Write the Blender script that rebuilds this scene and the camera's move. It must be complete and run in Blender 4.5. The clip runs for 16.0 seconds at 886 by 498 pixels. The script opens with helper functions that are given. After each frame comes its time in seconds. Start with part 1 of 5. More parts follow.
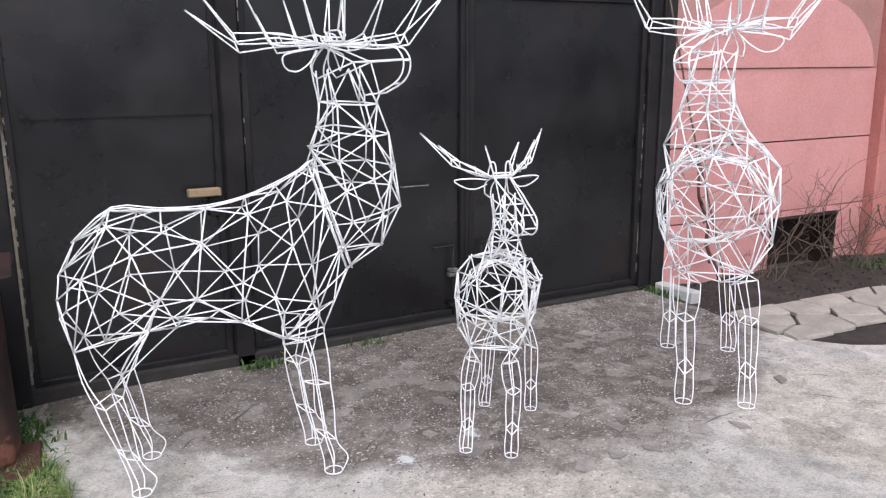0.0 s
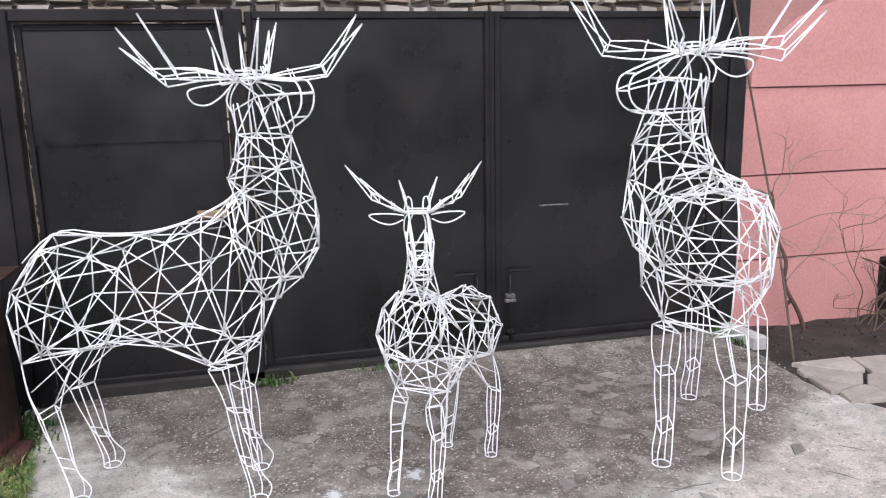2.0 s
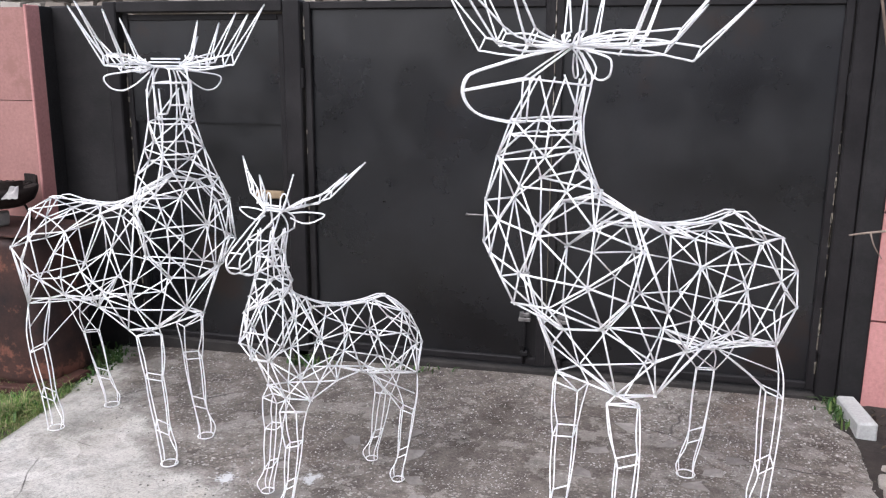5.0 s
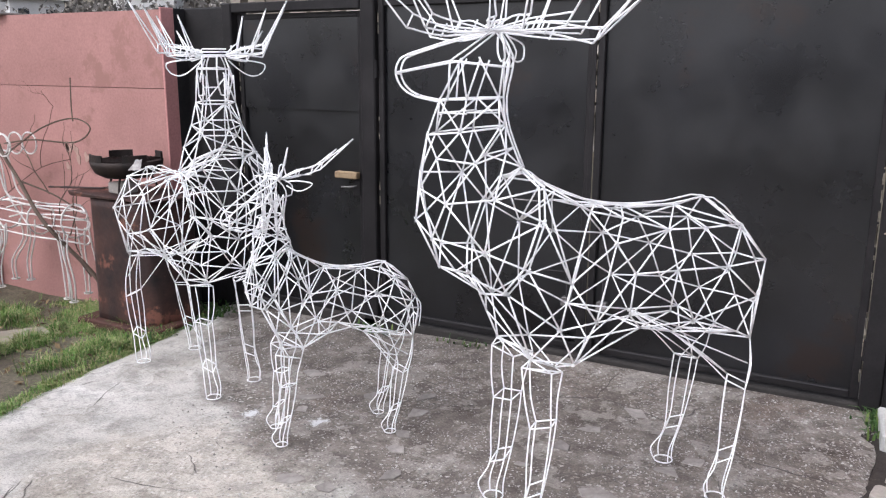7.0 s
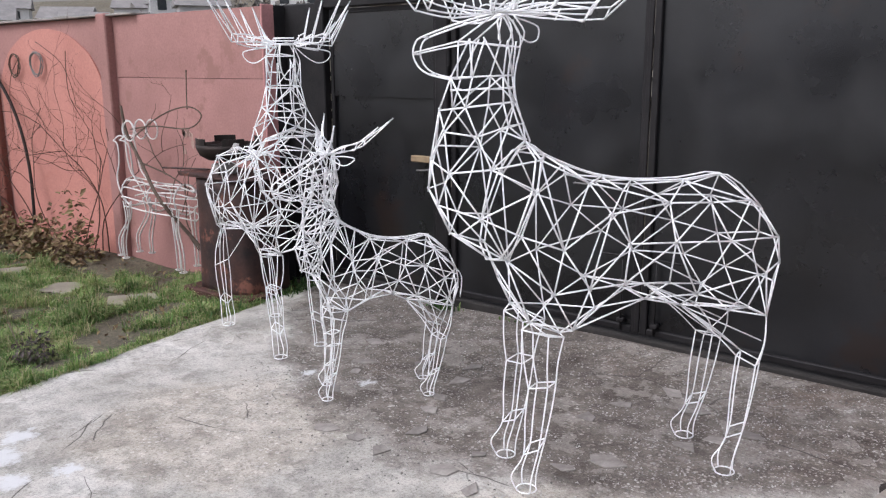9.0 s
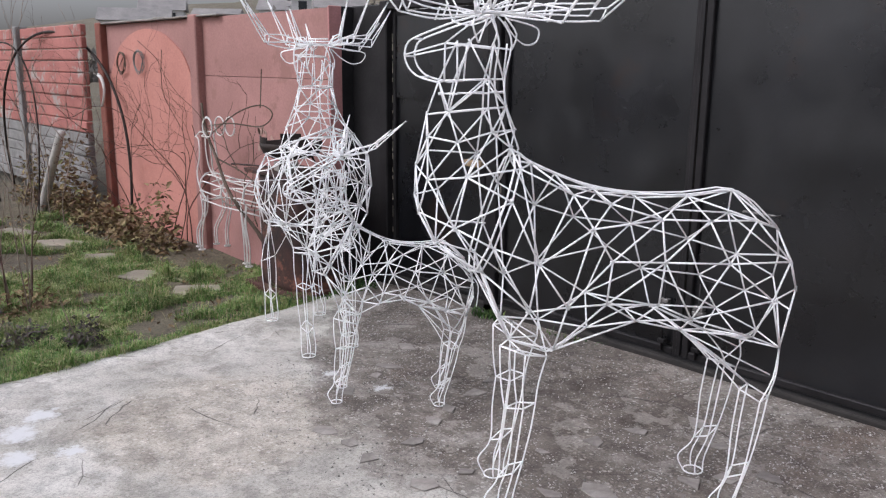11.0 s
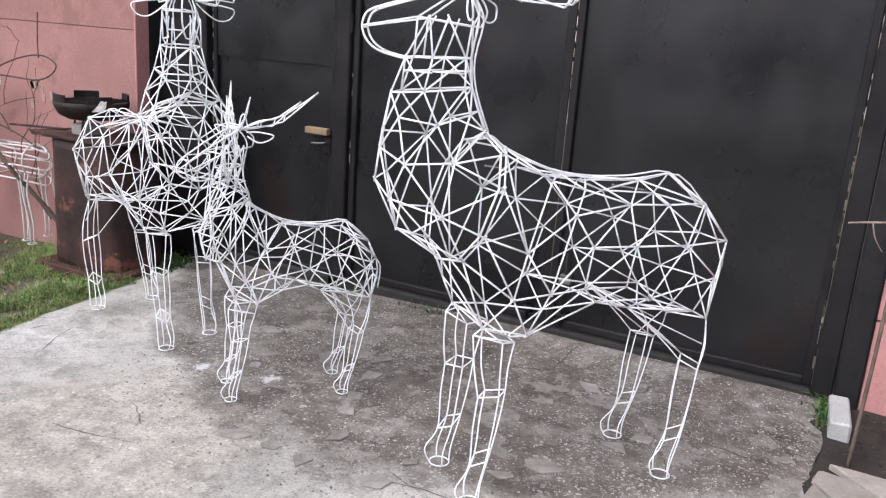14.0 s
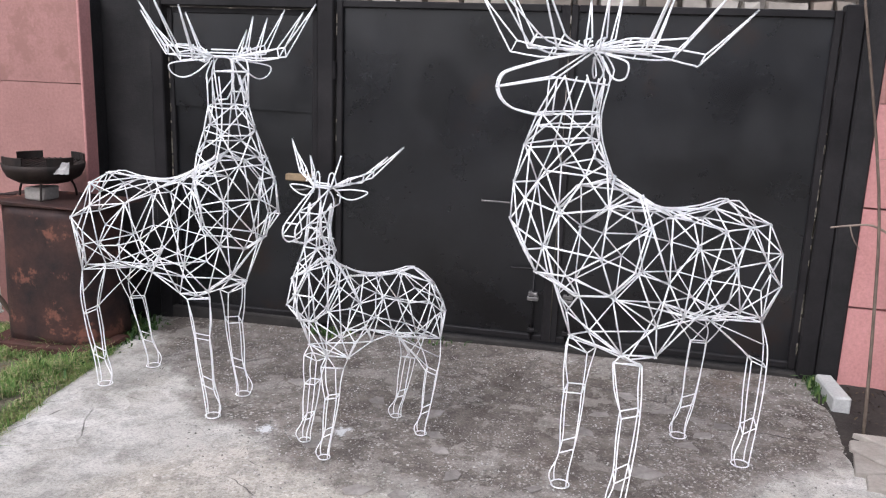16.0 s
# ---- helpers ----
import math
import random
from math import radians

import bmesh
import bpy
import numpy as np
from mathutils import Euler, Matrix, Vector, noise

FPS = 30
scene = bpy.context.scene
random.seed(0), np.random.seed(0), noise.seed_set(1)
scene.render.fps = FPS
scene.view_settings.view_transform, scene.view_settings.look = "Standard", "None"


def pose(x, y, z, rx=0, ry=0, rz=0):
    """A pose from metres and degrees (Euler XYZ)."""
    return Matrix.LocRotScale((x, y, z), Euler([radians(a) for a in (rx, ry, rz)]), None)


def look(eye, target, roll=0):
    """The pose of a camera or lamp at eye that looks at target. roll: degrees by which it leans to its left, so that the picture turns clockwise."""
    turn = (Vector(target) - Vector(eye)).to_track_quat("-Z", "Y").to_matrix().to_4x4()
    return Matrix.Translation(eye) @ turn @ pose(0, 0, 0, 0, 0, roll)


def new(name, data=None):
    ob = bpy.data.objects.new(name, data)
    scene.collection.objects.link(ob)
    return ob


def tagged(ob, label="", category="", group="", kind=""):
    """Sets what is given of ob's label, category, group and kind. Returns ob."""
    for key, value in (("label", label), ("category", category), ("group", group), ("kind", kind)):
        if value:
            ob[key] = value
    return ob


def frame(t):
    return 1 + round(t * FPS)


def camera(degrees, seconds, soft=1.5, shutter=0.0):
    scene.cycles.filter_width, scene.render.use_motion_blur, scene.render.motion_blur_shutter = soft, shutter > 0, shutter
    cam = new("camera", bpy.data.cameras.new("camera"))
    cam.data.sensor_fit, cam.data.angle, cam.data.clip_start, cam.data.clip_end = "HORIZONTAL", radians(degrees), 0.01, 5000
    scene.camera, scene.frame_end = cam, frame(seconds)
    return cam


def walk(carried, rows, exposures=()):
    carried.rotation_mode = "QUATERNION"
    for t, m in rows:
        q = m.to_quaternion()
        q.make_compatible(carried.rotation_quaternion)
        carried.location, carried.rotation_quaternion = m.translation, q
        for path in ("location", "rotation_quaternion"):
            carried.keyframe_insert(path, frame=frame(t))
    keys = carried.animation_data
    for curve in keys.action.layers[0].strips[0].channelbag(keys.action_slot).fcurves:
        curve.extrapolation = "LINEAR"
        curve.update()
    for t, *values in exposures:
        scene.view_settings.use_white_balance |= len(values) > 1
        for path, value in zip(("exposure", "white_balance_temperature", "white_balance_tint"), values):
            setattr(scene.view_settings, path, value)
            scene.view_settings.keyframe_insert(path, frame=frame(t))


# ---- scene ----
from mathutils import geometry

cam = camera(56.7, 16.0, soft=1.2)
PATH = [
    (0, (-2.693, -4.541, 1.705), (-1.755, -2.832, 1.258), -0.2),
    (0.5, (-2.474, -4.672, 1.69), (-1.628, -2.909, 1.273), -0.6),
    (1, (-2.199, -4.696, 1.706), (-1.442, -2.888, 1.305), -0.6),
    (1.5, (-1.841, -4.692, 1.787), (-1.228, -2.838, 1.355), -1.1),
    (2, (-1.526, -4.83, 1.775), (-1.059, -2.932, 1.355), -1.1),
    (2.5, (-1.196, -4.897, 1.754), (-0.885, -2.966, 1.341), -1.1),
    (3, (-0.839, -4.833, 1.774), (-0.7, -2.882, 1.355), -1.0),
    (3.5, (-0.452, -4.805, 1.776), (-0.455, -2.849, 1.358), -0.6),
    (4, (-0.108, -4.734, 1.755), (-0.264, -2.785, 1.337), 0.1),
    (4.5, (0.183, -4.623, 1.786), (-0.131, -2.695, 1.355), 0.2),
    (6.8, (1.46, -4.49, 1.729), (0.576, -2.75, 1.295), 0.6),
    (7, (1.53, -4.486, 1.723), (0.588, -2.776, 1.287), 0.3),
    (7.5, (1.697, -4.547, 1.7), (0.62, -2.918, 1.27), 0.3),
    (8, (1.908, -4.564, 1.678), (0.753, -2.988, 1.254), 0.5),
    (8.5, (2.054, -4.517, 1.662), (0.869, -2.964, 1.235), 0.4),
    (9, (2.083, -4.42, 1.652), (0.857, -2.902, 1.215), -0.2),
    (9.5, (2.099, -4.275, 1.657), (0.816, -2.802, 1.227), -0.2),
    (10, (2.231, -4.123, 1.635), (0.862, -2.729, 1.209), 0.0),
    (10.2, (2.289, -4.062, 1.634), (0.893, -2.697, 1.203), 0.0),
    (12.3, (2.441, -3.938, 1.69), (0.975, -2.646, 1.264), 0.9),
    (12.5, (2.373, -4.036, 1.666), (0.953, -2.692, 1.242), 1.9),
    (13, (2.142, -4.222, 1.689), (0.879, -2.746, 1.214), 2.5),
    (13.5, (1.873, -4.347, 1.686), (0.827, -2.721, 1.177), 3.8),
    (14, (1.571, -4.4, 1.703), (0.688, -2.681, 1.188), 4.1),
    (14.5, (1.176, -4.577, 1.738), (0.451, -2.785, 1.227), 3.9),
    (15, (0.893, -4.712, 1.753), (0.288, -2.868, 1.272), 3.5),
    (15.5, (0.66, -4.807, 1.761), (0.152, -2.927, 1.305), 2.7),
    (16, (0.427, -5.0, 1.785), (-0.001, -3.099, 1.338), 2.1),
]
# the clip's camera brightens and darkens a little on its way
EXPOSURES = [(t, 0.37 + e, 6080, 14.5) for t, e in ((0.0, 0.0), (1.0, -0.08), (2.0, 0.06), (4.0, 0.15), (7.0, 0.15), (7.5, 0.01), (8.0, -0.02), (9.5, -0.10), (12.5, -0.19), (13.0, 0.09), (13.5, 0.20), (14.0, 0.11), (15.0, 0.14), (16.0, 0.03))]
walk(cam, [(t, look(eye, target, roll)) for t, eye, target, roll in PATH], EXPOSURES)

# ---- sky and light: an overcast winter day ----
world = bpy.data.worlds.new("overcast_sky")
scene.world = world
world.use_nodes = True
wn, wl = world.node_tree.nodes, world.node_tree.links
wn.clear()
w_sky = wn.new("ShaderNodeTexSky")
w_sky.sky_type = "NISHITA"
w_sky.sun_disc = False
w_sky.sun_elevation, w_sky.sun_rotation = radians(48), radians(205)
w_sky.air_density, w_sky.dust_density, w_sky.ozone_density = 1.0, 5.0, 1.0
w_hs = wn.new("ShaderNodeHueSaturation")
w_hs.inputs["Saturation"].default_value = 0.30
w_bg = wn.new("ShaderNodeBackground")
w_bg.inputs["Strength"].default_value = 0.15
w_out = wn.new("ShaderNodeOutputWorld")
wl.new(w_sky.outputs[0], w_hs.inputs["Color"])
wl.new(w_hs.outputs[0], w_bg.inputs["Color"])
wl.new(w_bg.outputs[0], w_out.inputs["Surface"])
sun_data = bpy.data.lights.new("sun", "SUN")
sun_data.energy, sun_data.angle, sun_data.color = 0.9, radians(40), (1.0, 0.98, 0.96)
sun = new("sun", sun_data)
sun.matrix_world = look((-3.0, -8.0, 9.0), (0, -1, 0))


FALL = ((0.0, 0.0), (-0.5, -0.006), (-1.0, -0.018), (-1.45, -0.034), (-2.4, -0.040), (-3.9, -0.12), (-4.6, -0.155), (-6.0, -0.165))


def ground_z(x):
    """The yard falls gently towards the garden."""
    if x >= 0:
        return 0.0
    for (xa, a), (xb, b) in zip(FALL, FALL[1:]):
        if xa >= x >= xb:
            return a + (b - a) * (xa - x) / (xa - xb)
    return FALL[-1][1]


# ---- materials ----
def ramp(nt, fac, stops):
    r = nt.nodes.new("ShaderNodeValToRGB")
    el = r.color_ramp.elements
    while len(el) < len(stops):
        el.new(0.5)
    for e, (p, c) in zip(el, stops):
        e.position, e.color = p, (*c, 1) if len(c) == 3 else c
    nt.links.new(fac, r.inputs[0])
    return r.outputs[0]


def noise_tex(nt, vec, scale, detail=6, rough=0.6):
    n = nt.nodes.new("ShaderNodeTexNoise")
    n.inputs["Scale"].default_value, n.inputs["Detail"].default_value, n.inputs["Roughness"].default_value = scale, detail, rough
    nt.links.new(vec, n.inputs["Vector"])
    return n.outputs[0]


def mix(nt, fac, a, b, how="MIX"):
    m = nt.nodes.new("ShaderNodeMix")
    m.data_type, m.blend_type = "RGBA", how
    for sock, val in ((m.inputs[0], fac), (m.inputs[6], a), (m.inputs[7], b)):
        if isinstance(val, (int, float)):
            sock.default_value = val
        elif isinstance(val, tuple):
            sock.default_value = (*val, 1)
        else:
            nt.links.new(val, sock)
    return m.outputs[2]


def base(name, rough=0.7, metal=0.0, spec=0.4):
    m = bpy.data.materials.new(name)
    m.use_nodes = True
    nt = m.node_tree
    b = nt.nodes["Principled BSDF"]
    b.inputs["Roughness"].default_value, b.inputs["Metallic"].default_value = rough, metal
    b.inputs["Specular IOR Level"].default_value = spec
    co = nt.nodes.new("ShaderNodeTexCoord").outputs["Object"]
    return m, nt, b, co


def bump(nt, b, height, strength=0.3, dist=0.01):
    n = nt.nodes.new("ShaderNodeBump")
    n.inputs["Strength"].default_value, n.inputs["Distance"].default_value = strength, dist
    nt.links.new(height, n.inputs["Height"])
    nt.links.new(n.outputs[0], b.inputs["Normal"])


def worn(name, c1, c2, big=1.5, fine=40, rough=0.7, metal=0.0, bumps=0.25, spot=None, spot_scale=6, spot_at=0.62, spec=0.4, vary=0.0):
    """Two tones in large blotches, fine grain over them, and spots of a third tone."""
    m, nt, b, co = base(name, rough, metal, spec)
    col = ramp(nt, noise_tex(nt, co, big, 8, 0.62), [(0.32, c1), (0.68, c2)])
    grain = noise_tex(nt, co, fine, 5, 0.7)
    col = mix(nt, 0.55, col, ramp(nt, grain, [(0.3, (0.55,) * 3), (0.7, (1.0,) * 3)]), "MULTIPLY")
    if spot:
        col = mix(nt, ramp(nt, noise_tex(nt, co, spot_scale, 8, 0.7), [(spot_at, (0,) * 3), (spot_at + 0.06, (1,) * 3)]), col, spot)
    if vary:
        oi = nt.nodes.new("ShaderNodeObjectInfo").outputs["Random"]
        col = mix(nt, 1.0, col, ramp(nt, oi, [(0, (1 - vary,) * 3), (1, (1,) * 3)]), "MULTIPLY")
    nt.links.new(col, b.inputs["Base Color"])
    bump(nt, b, grain, bumps, 0.006)
    return m


def isle(name, stops, rough=0.8, fine=30, patchy=None):
    """Each loose piece has a tone of its own."""
    m, nt, b, co = base(name, rough, 0, 0.25)
    r = nt.nodes.new("ShaderNodeNewGeometry").outputs["Random Per Island"]
    col = ramp(nt, r, stops)
    col = mix(nt, 0.5, col, ramp(nt, noise_tex(nt, co, fine, 4), [(0.3, (0.5,) * 3), (0.7, (1.0,) * 3)]), "MULTIPLY")
    if patchy:
        col = mix(nt, ramp(nt, noise_tex(nt, co, 1.7, 8, 0.65), [(0.50, (0,) * 3), (0.64, (0.7,) * 3)]), col, mix(nt, 0.6, patchy, col, "MIX"))
        col = mix(nt, 0.6, col, ramp(nt, noise_tex(nt, co, 4.5, 5), [(0.38, (0.5,) * 3), (0.62, (1.15,) * 3)]), "MULTIPLY")
    nt.links.new(col, b.inputs["Base Color"])
    return m


M_ROD, rod_nt, rod_b, rod_co = base("white_wrapped_wire", 0.42, 0, 0.5)
rod_nt.links.new(ramp(rod_nt, noise_tex(rod_nt, rod_co, 9, 5), [(0.3, (0.90, 0.91, 0.93)), (0.6, (0.985, 0.985, 0.99))]), rod_b.inputs["Base Color"])
for soft_rod in (M_ROD,):
    p = soft_rod.node_tree.nodes["Principled BSDF"]
    p.inputs["Subsurface Weight"].default_value, p.inputs["Subsurface Scale"].default_value = 0.7, 0.012
    p.inputs["Subsurface Radius"].default_value = (1.0, 1.0, 1.0)
M_ROD_OLD = worn("dull_white_wire", (0.72, 0.70, 0.68), (0.84, 0.82, 0.80), 5, 120, 0.55, bumps=0.2)
# the bluish second tone paints the gate's cloudy sheen into its colour
M_GATE = worn("black_brown_gate_paint_and_sheen", (0.0008, 0.0007, 0.0009), (0.0135, 0.0140, 0.0168), 1.4, 90, 0.30, bumps=0.08, spec=0.62, spot=(0.014, 0.009, 0.008), spot_scale=1.3, spot_at=0.58)
g_nt = M_GATE.node_tree
g_co = g_nt.nodes.new("ShaderNodeTexCoord").outputs["Object"]
# clouded gloss: dust and old brush marks
g_nt.links.new(ramp(g_nt, noise_tex(g_nt, g_co, 1.9, 7, 0.6), [(0.33, (0.22,) * 3), (0.5, (0.30,) * 3), (0.68, (0.44,) * 3)]), g_nt.nodes["Principled BSDF"].inputs["Roughness"])
M_FRAME = worn("dark_steel_frame_paint", (0.010, 0.009, 0.010), (0.026, 0.024, 0.025), 3, 80, 0.5, bumps=0.2, spec=0.2, spot=(0.09, 0.075, 0.065), spot_scale=14, spot_at=0.68)
M_DARKWALL = worn("black_painted_masonry", (0.011, 0.0105, 0.011), (0.030, 0.028, 0.029), 3, 50, 0.6, bumps=0.5, spec=0.25)
M_STEEL = worn("worn_grey_steel", (0.16, 0.15, 0.15), (0.30, 0.29, 0.28), 20, 90, 0.45, 0.6, 0.2)
M_RUST = worn("rusty_sooty_sheet_steel", (0.014, 0.013, 0.015), (0.095, 0.045, 0.036), 3.4, 50, 0.62, 0.2, 0.4, spot=(0.20, 0.085, 0.06), spot_scale=4.5, spot_at=0.57)
M_RUSTRED = worn("red_brown_rust", (0.05, 0.02, 0.015), (0.10, 0.04, 0.03), 6, 60, 0.8, 0.1, 0.4)
# soot on the ironware; in the wall opening the same tone is painted shade
M_SOOT_SHADE = worn("sooty_iron_and_recess_shade", (0.018, 0.015, 0.014), (0.05, 0.035, 0.03), 8, 60, 0.65, 0.4, 0.3)
M_PINK = worn("rose_pink_wall_paint", (0.53, 0.245, 0.232), (0.63, 0.305, 0.292), 1.2, 60, 0.8, bumps=0.35, spot=(0.42, 0.20, 0.18), spot_scale=1.7, spot_at=0.66)
M_PINKDARK = worn("mauve_pink_wall_paint", (0.345, 0.178, 0.158), (0.45, 0.235, 0.212), 1.4, 55, 0.82, bumps=0.4, spot=(0.29, 0.15, 0.13), spot_scale=2.2, spot_at=0.58)
M_ARCH = worn("coral_pink_wall_paint", (0.49, 0.21, 0.17), (0.60, 0.27, 0.22), 1.6, 60, 0.8, bumps=0.35, spot=(0.44, 0.18, 0.14), spot_scale=2.5, spot_at=0.64)
M_PATCH = worn("bare_plaster_patch", (0.46, 0.30, 0.25), (0.55, 0.39, 0.33), 9, 70, 0.85)
M_POST = worn("red_brown_post_paint", (0.22, 0.075, 0.055), (0.32, 0.12, 0.09), 3, 50, 0.8, bumps=0.4, spot=(0.35, 0.27, 0.22), spot_scale=9, spot_at=0.66)
M_CAP = worn("weathered_cement_cap", (0.26, 0.24, 0.22), (0.40, 0.37, 0.34), 5, 50, 0.9, bumps=0.5)
# cement set near-black, so the gate's foot reads as a dark line
M_SILL = worn("near_black_cement", (0.018, 0.016, 0.015), (0.045, 0.04, 0.037), 4, 50, 0.9, bumps=0.5)
M_BLOCK = worn("whitish_concrete_block", (0.44, 0.44, 0.43), (0.56, 0.56, 0.54), 7, 70, 0.9, bumps=0.4)
M_FLAG = worn("beige_flagstone", (0.34, 0.305, 0.265), (0.50, 0.455, 0.405), 4, 45, 0.85, bumps=0.5, vary=0.2)
M_SHARD = worn("grey_slate_shard", (0.27, 0.245, 0.225), (0.43, 0.395, 0.365), 9, 60, 0.85, bumps=0.4, vary=0.35)
M_PAVER = worn("pale_sandy_paver", (0.26, 0.23, 0.18), (0.37, 0.33, 0.265), 5, 50, 0.9, bumps=0.5, spot=(0.16, 0.14, 0.09), spot_scale=6, spot_at=0.62, vary=0.2)
M_WOOD = worn("pale_raw_wood", (0.24, 0.17, 0.10), (0.34, 0.25, 0.15), 8, 60, 0.75)
M_BARK = worn("grey_brown_bark", (0.085, 0.062, 0.048), (0.17, 0.13, 0.10), 10, 60, 0.9, bumps=0.6)
M_VINE = worn("reddish_brown_vine_bark", (0.075, 0.042, 0.034), (0.16, 0.095, 0.075), 10, 60, 0.9, bumps=0.5)
M_TWIG = worn("pale_bare_twig", (0.20, 0.15, 0.12), (0.36, 0.29, 0.24), 10, 60, 0.9)
M_GREYWOOD = worn("weathered_grey_timber", (0.20, 0.195, 0.19), (0.33, 0.32, 0.31), 6, 50, 0.9, bumps=0.5)
M_PALELOG = worn("pale_peeled_log", (0.42, 0.39, 0.36), (0.60, 0.57, 0.53), 5, 40, 0.85, bumps=0.4, spot=(0.16, 0.14, 0.12), spot_scale=9, spot_at=0.6)
M_HOUSE = worn("whitewashed_house_wall", (0.60, 0.60, 0.60), (0.74, 0.73, 0.72), 0.5, 8, 0.9)
M_ROOF = worn("grey_house_roof", (0.22, 0.21, 0.21), (0.33, 0.31, 0.30), 0.6, 8, 0.9)
M_RENDER = worn("grey_cement_render", (0.20, 0.19, 0.18), (0.30, 0.285, 0.27), 0.8, 20, 0.9, bumps=0.3)
M_GLASS_DARK = worn("dark_window_pane", (0.03, 0.035, 0.04), (0.05, 0.055, 0.06), 1, 5, 0.2)
M_WHITE = worn("white_plastic", (0.62, 0.62, 0.60), (0.74, 0.74, 0.72), 6, 60, 0.5)
M_PRIMER = worn("dirty_pale_primer", (0.15, 0.13, 0.10), (0.30, 0.27, 0.22), 20, 80, 0.8)
M_GRASS = isle("winter_grass_blades", [(0.0, (0.08, 0.17, 0.04)), (0.35, (0.16, 0.29, 0.07)), (0.66, (0.27, 0.40, 0.12)), (0.74, (0.42, 0.40, 0.20)), (1.0, (0.50, 0.44, 0.27))], 0.6, patchy=(0.34, 0.26, 0.12))
M_LEAF = isle("dry_brown_leaves", [(0.0, (0.10, 0.06, 0.04)), (0.45, (0.23, 0.155, 0.09)), (0.8, (0.34, 0.27, 0.14)), (1.0, (0.19, 0.20, 0.08))], 0.8)
M_ROT = isle("rotted_dark_leaves", [(0.0, (0.02, 0.015, 0.012)), (0.7, (0.06, 0.045, 0.032)), (1.0, (0.12, 0.09, 0.06))], 0.85)
M_WEED = isle("green_weed_leaves", [(0.0, (0.03, 0.07, 0.02)), (0.6, (0.07, 0.14, 0.04)), (1.0, (0.15, 0.20, 0.06))], 0.6)
M_HERB = isle("greyish_herb_leaves", [(0.0, (0.07, 0.055, 0.055)), (0.6, (0.15, 0.125, 0.115)), (1.0, (0.12, 0.15, 0.08))], 0.8)
M_CHIP = isle("small_stone_chips", [(0.0, (0.15, 0.14, 0.13)), (0.6, (0.33, 0.31, 0.29)), (1.0, (0.60, 0.58, 0.55))], 0.9)
M_RUBBLE = isle("weathered_rubble_stones", [(0.0, (0.16, 0.14, 0.12)), (0.5, (0.32, 0.28, 0.24)), (0.85, (0.46, 0.43, 0.39)), (1.0, (0.24, 0.17, 0.12))], 0.9, 4)
M_SHRUB = isle("bare_grey_brush", [(0.0, (0.12, 0.11, 0.10)), (0.6, (0.23, 0.215, 0.20)), (1.0, (0.33, 0.31, 0.28))], 0.9, 3)


def math_node(nt, how, a, b, c=0.0):
    n = nt.nodes.new("ShaderNodeMath")
    n.operation = how
    for sock, val in zip(n.inputs, (a, b, c)):
        if isinstance(val, (int, float)):
            sock.default_value = val
        else:
            nt.links.new(val, sock)
    return n.outputs[0]


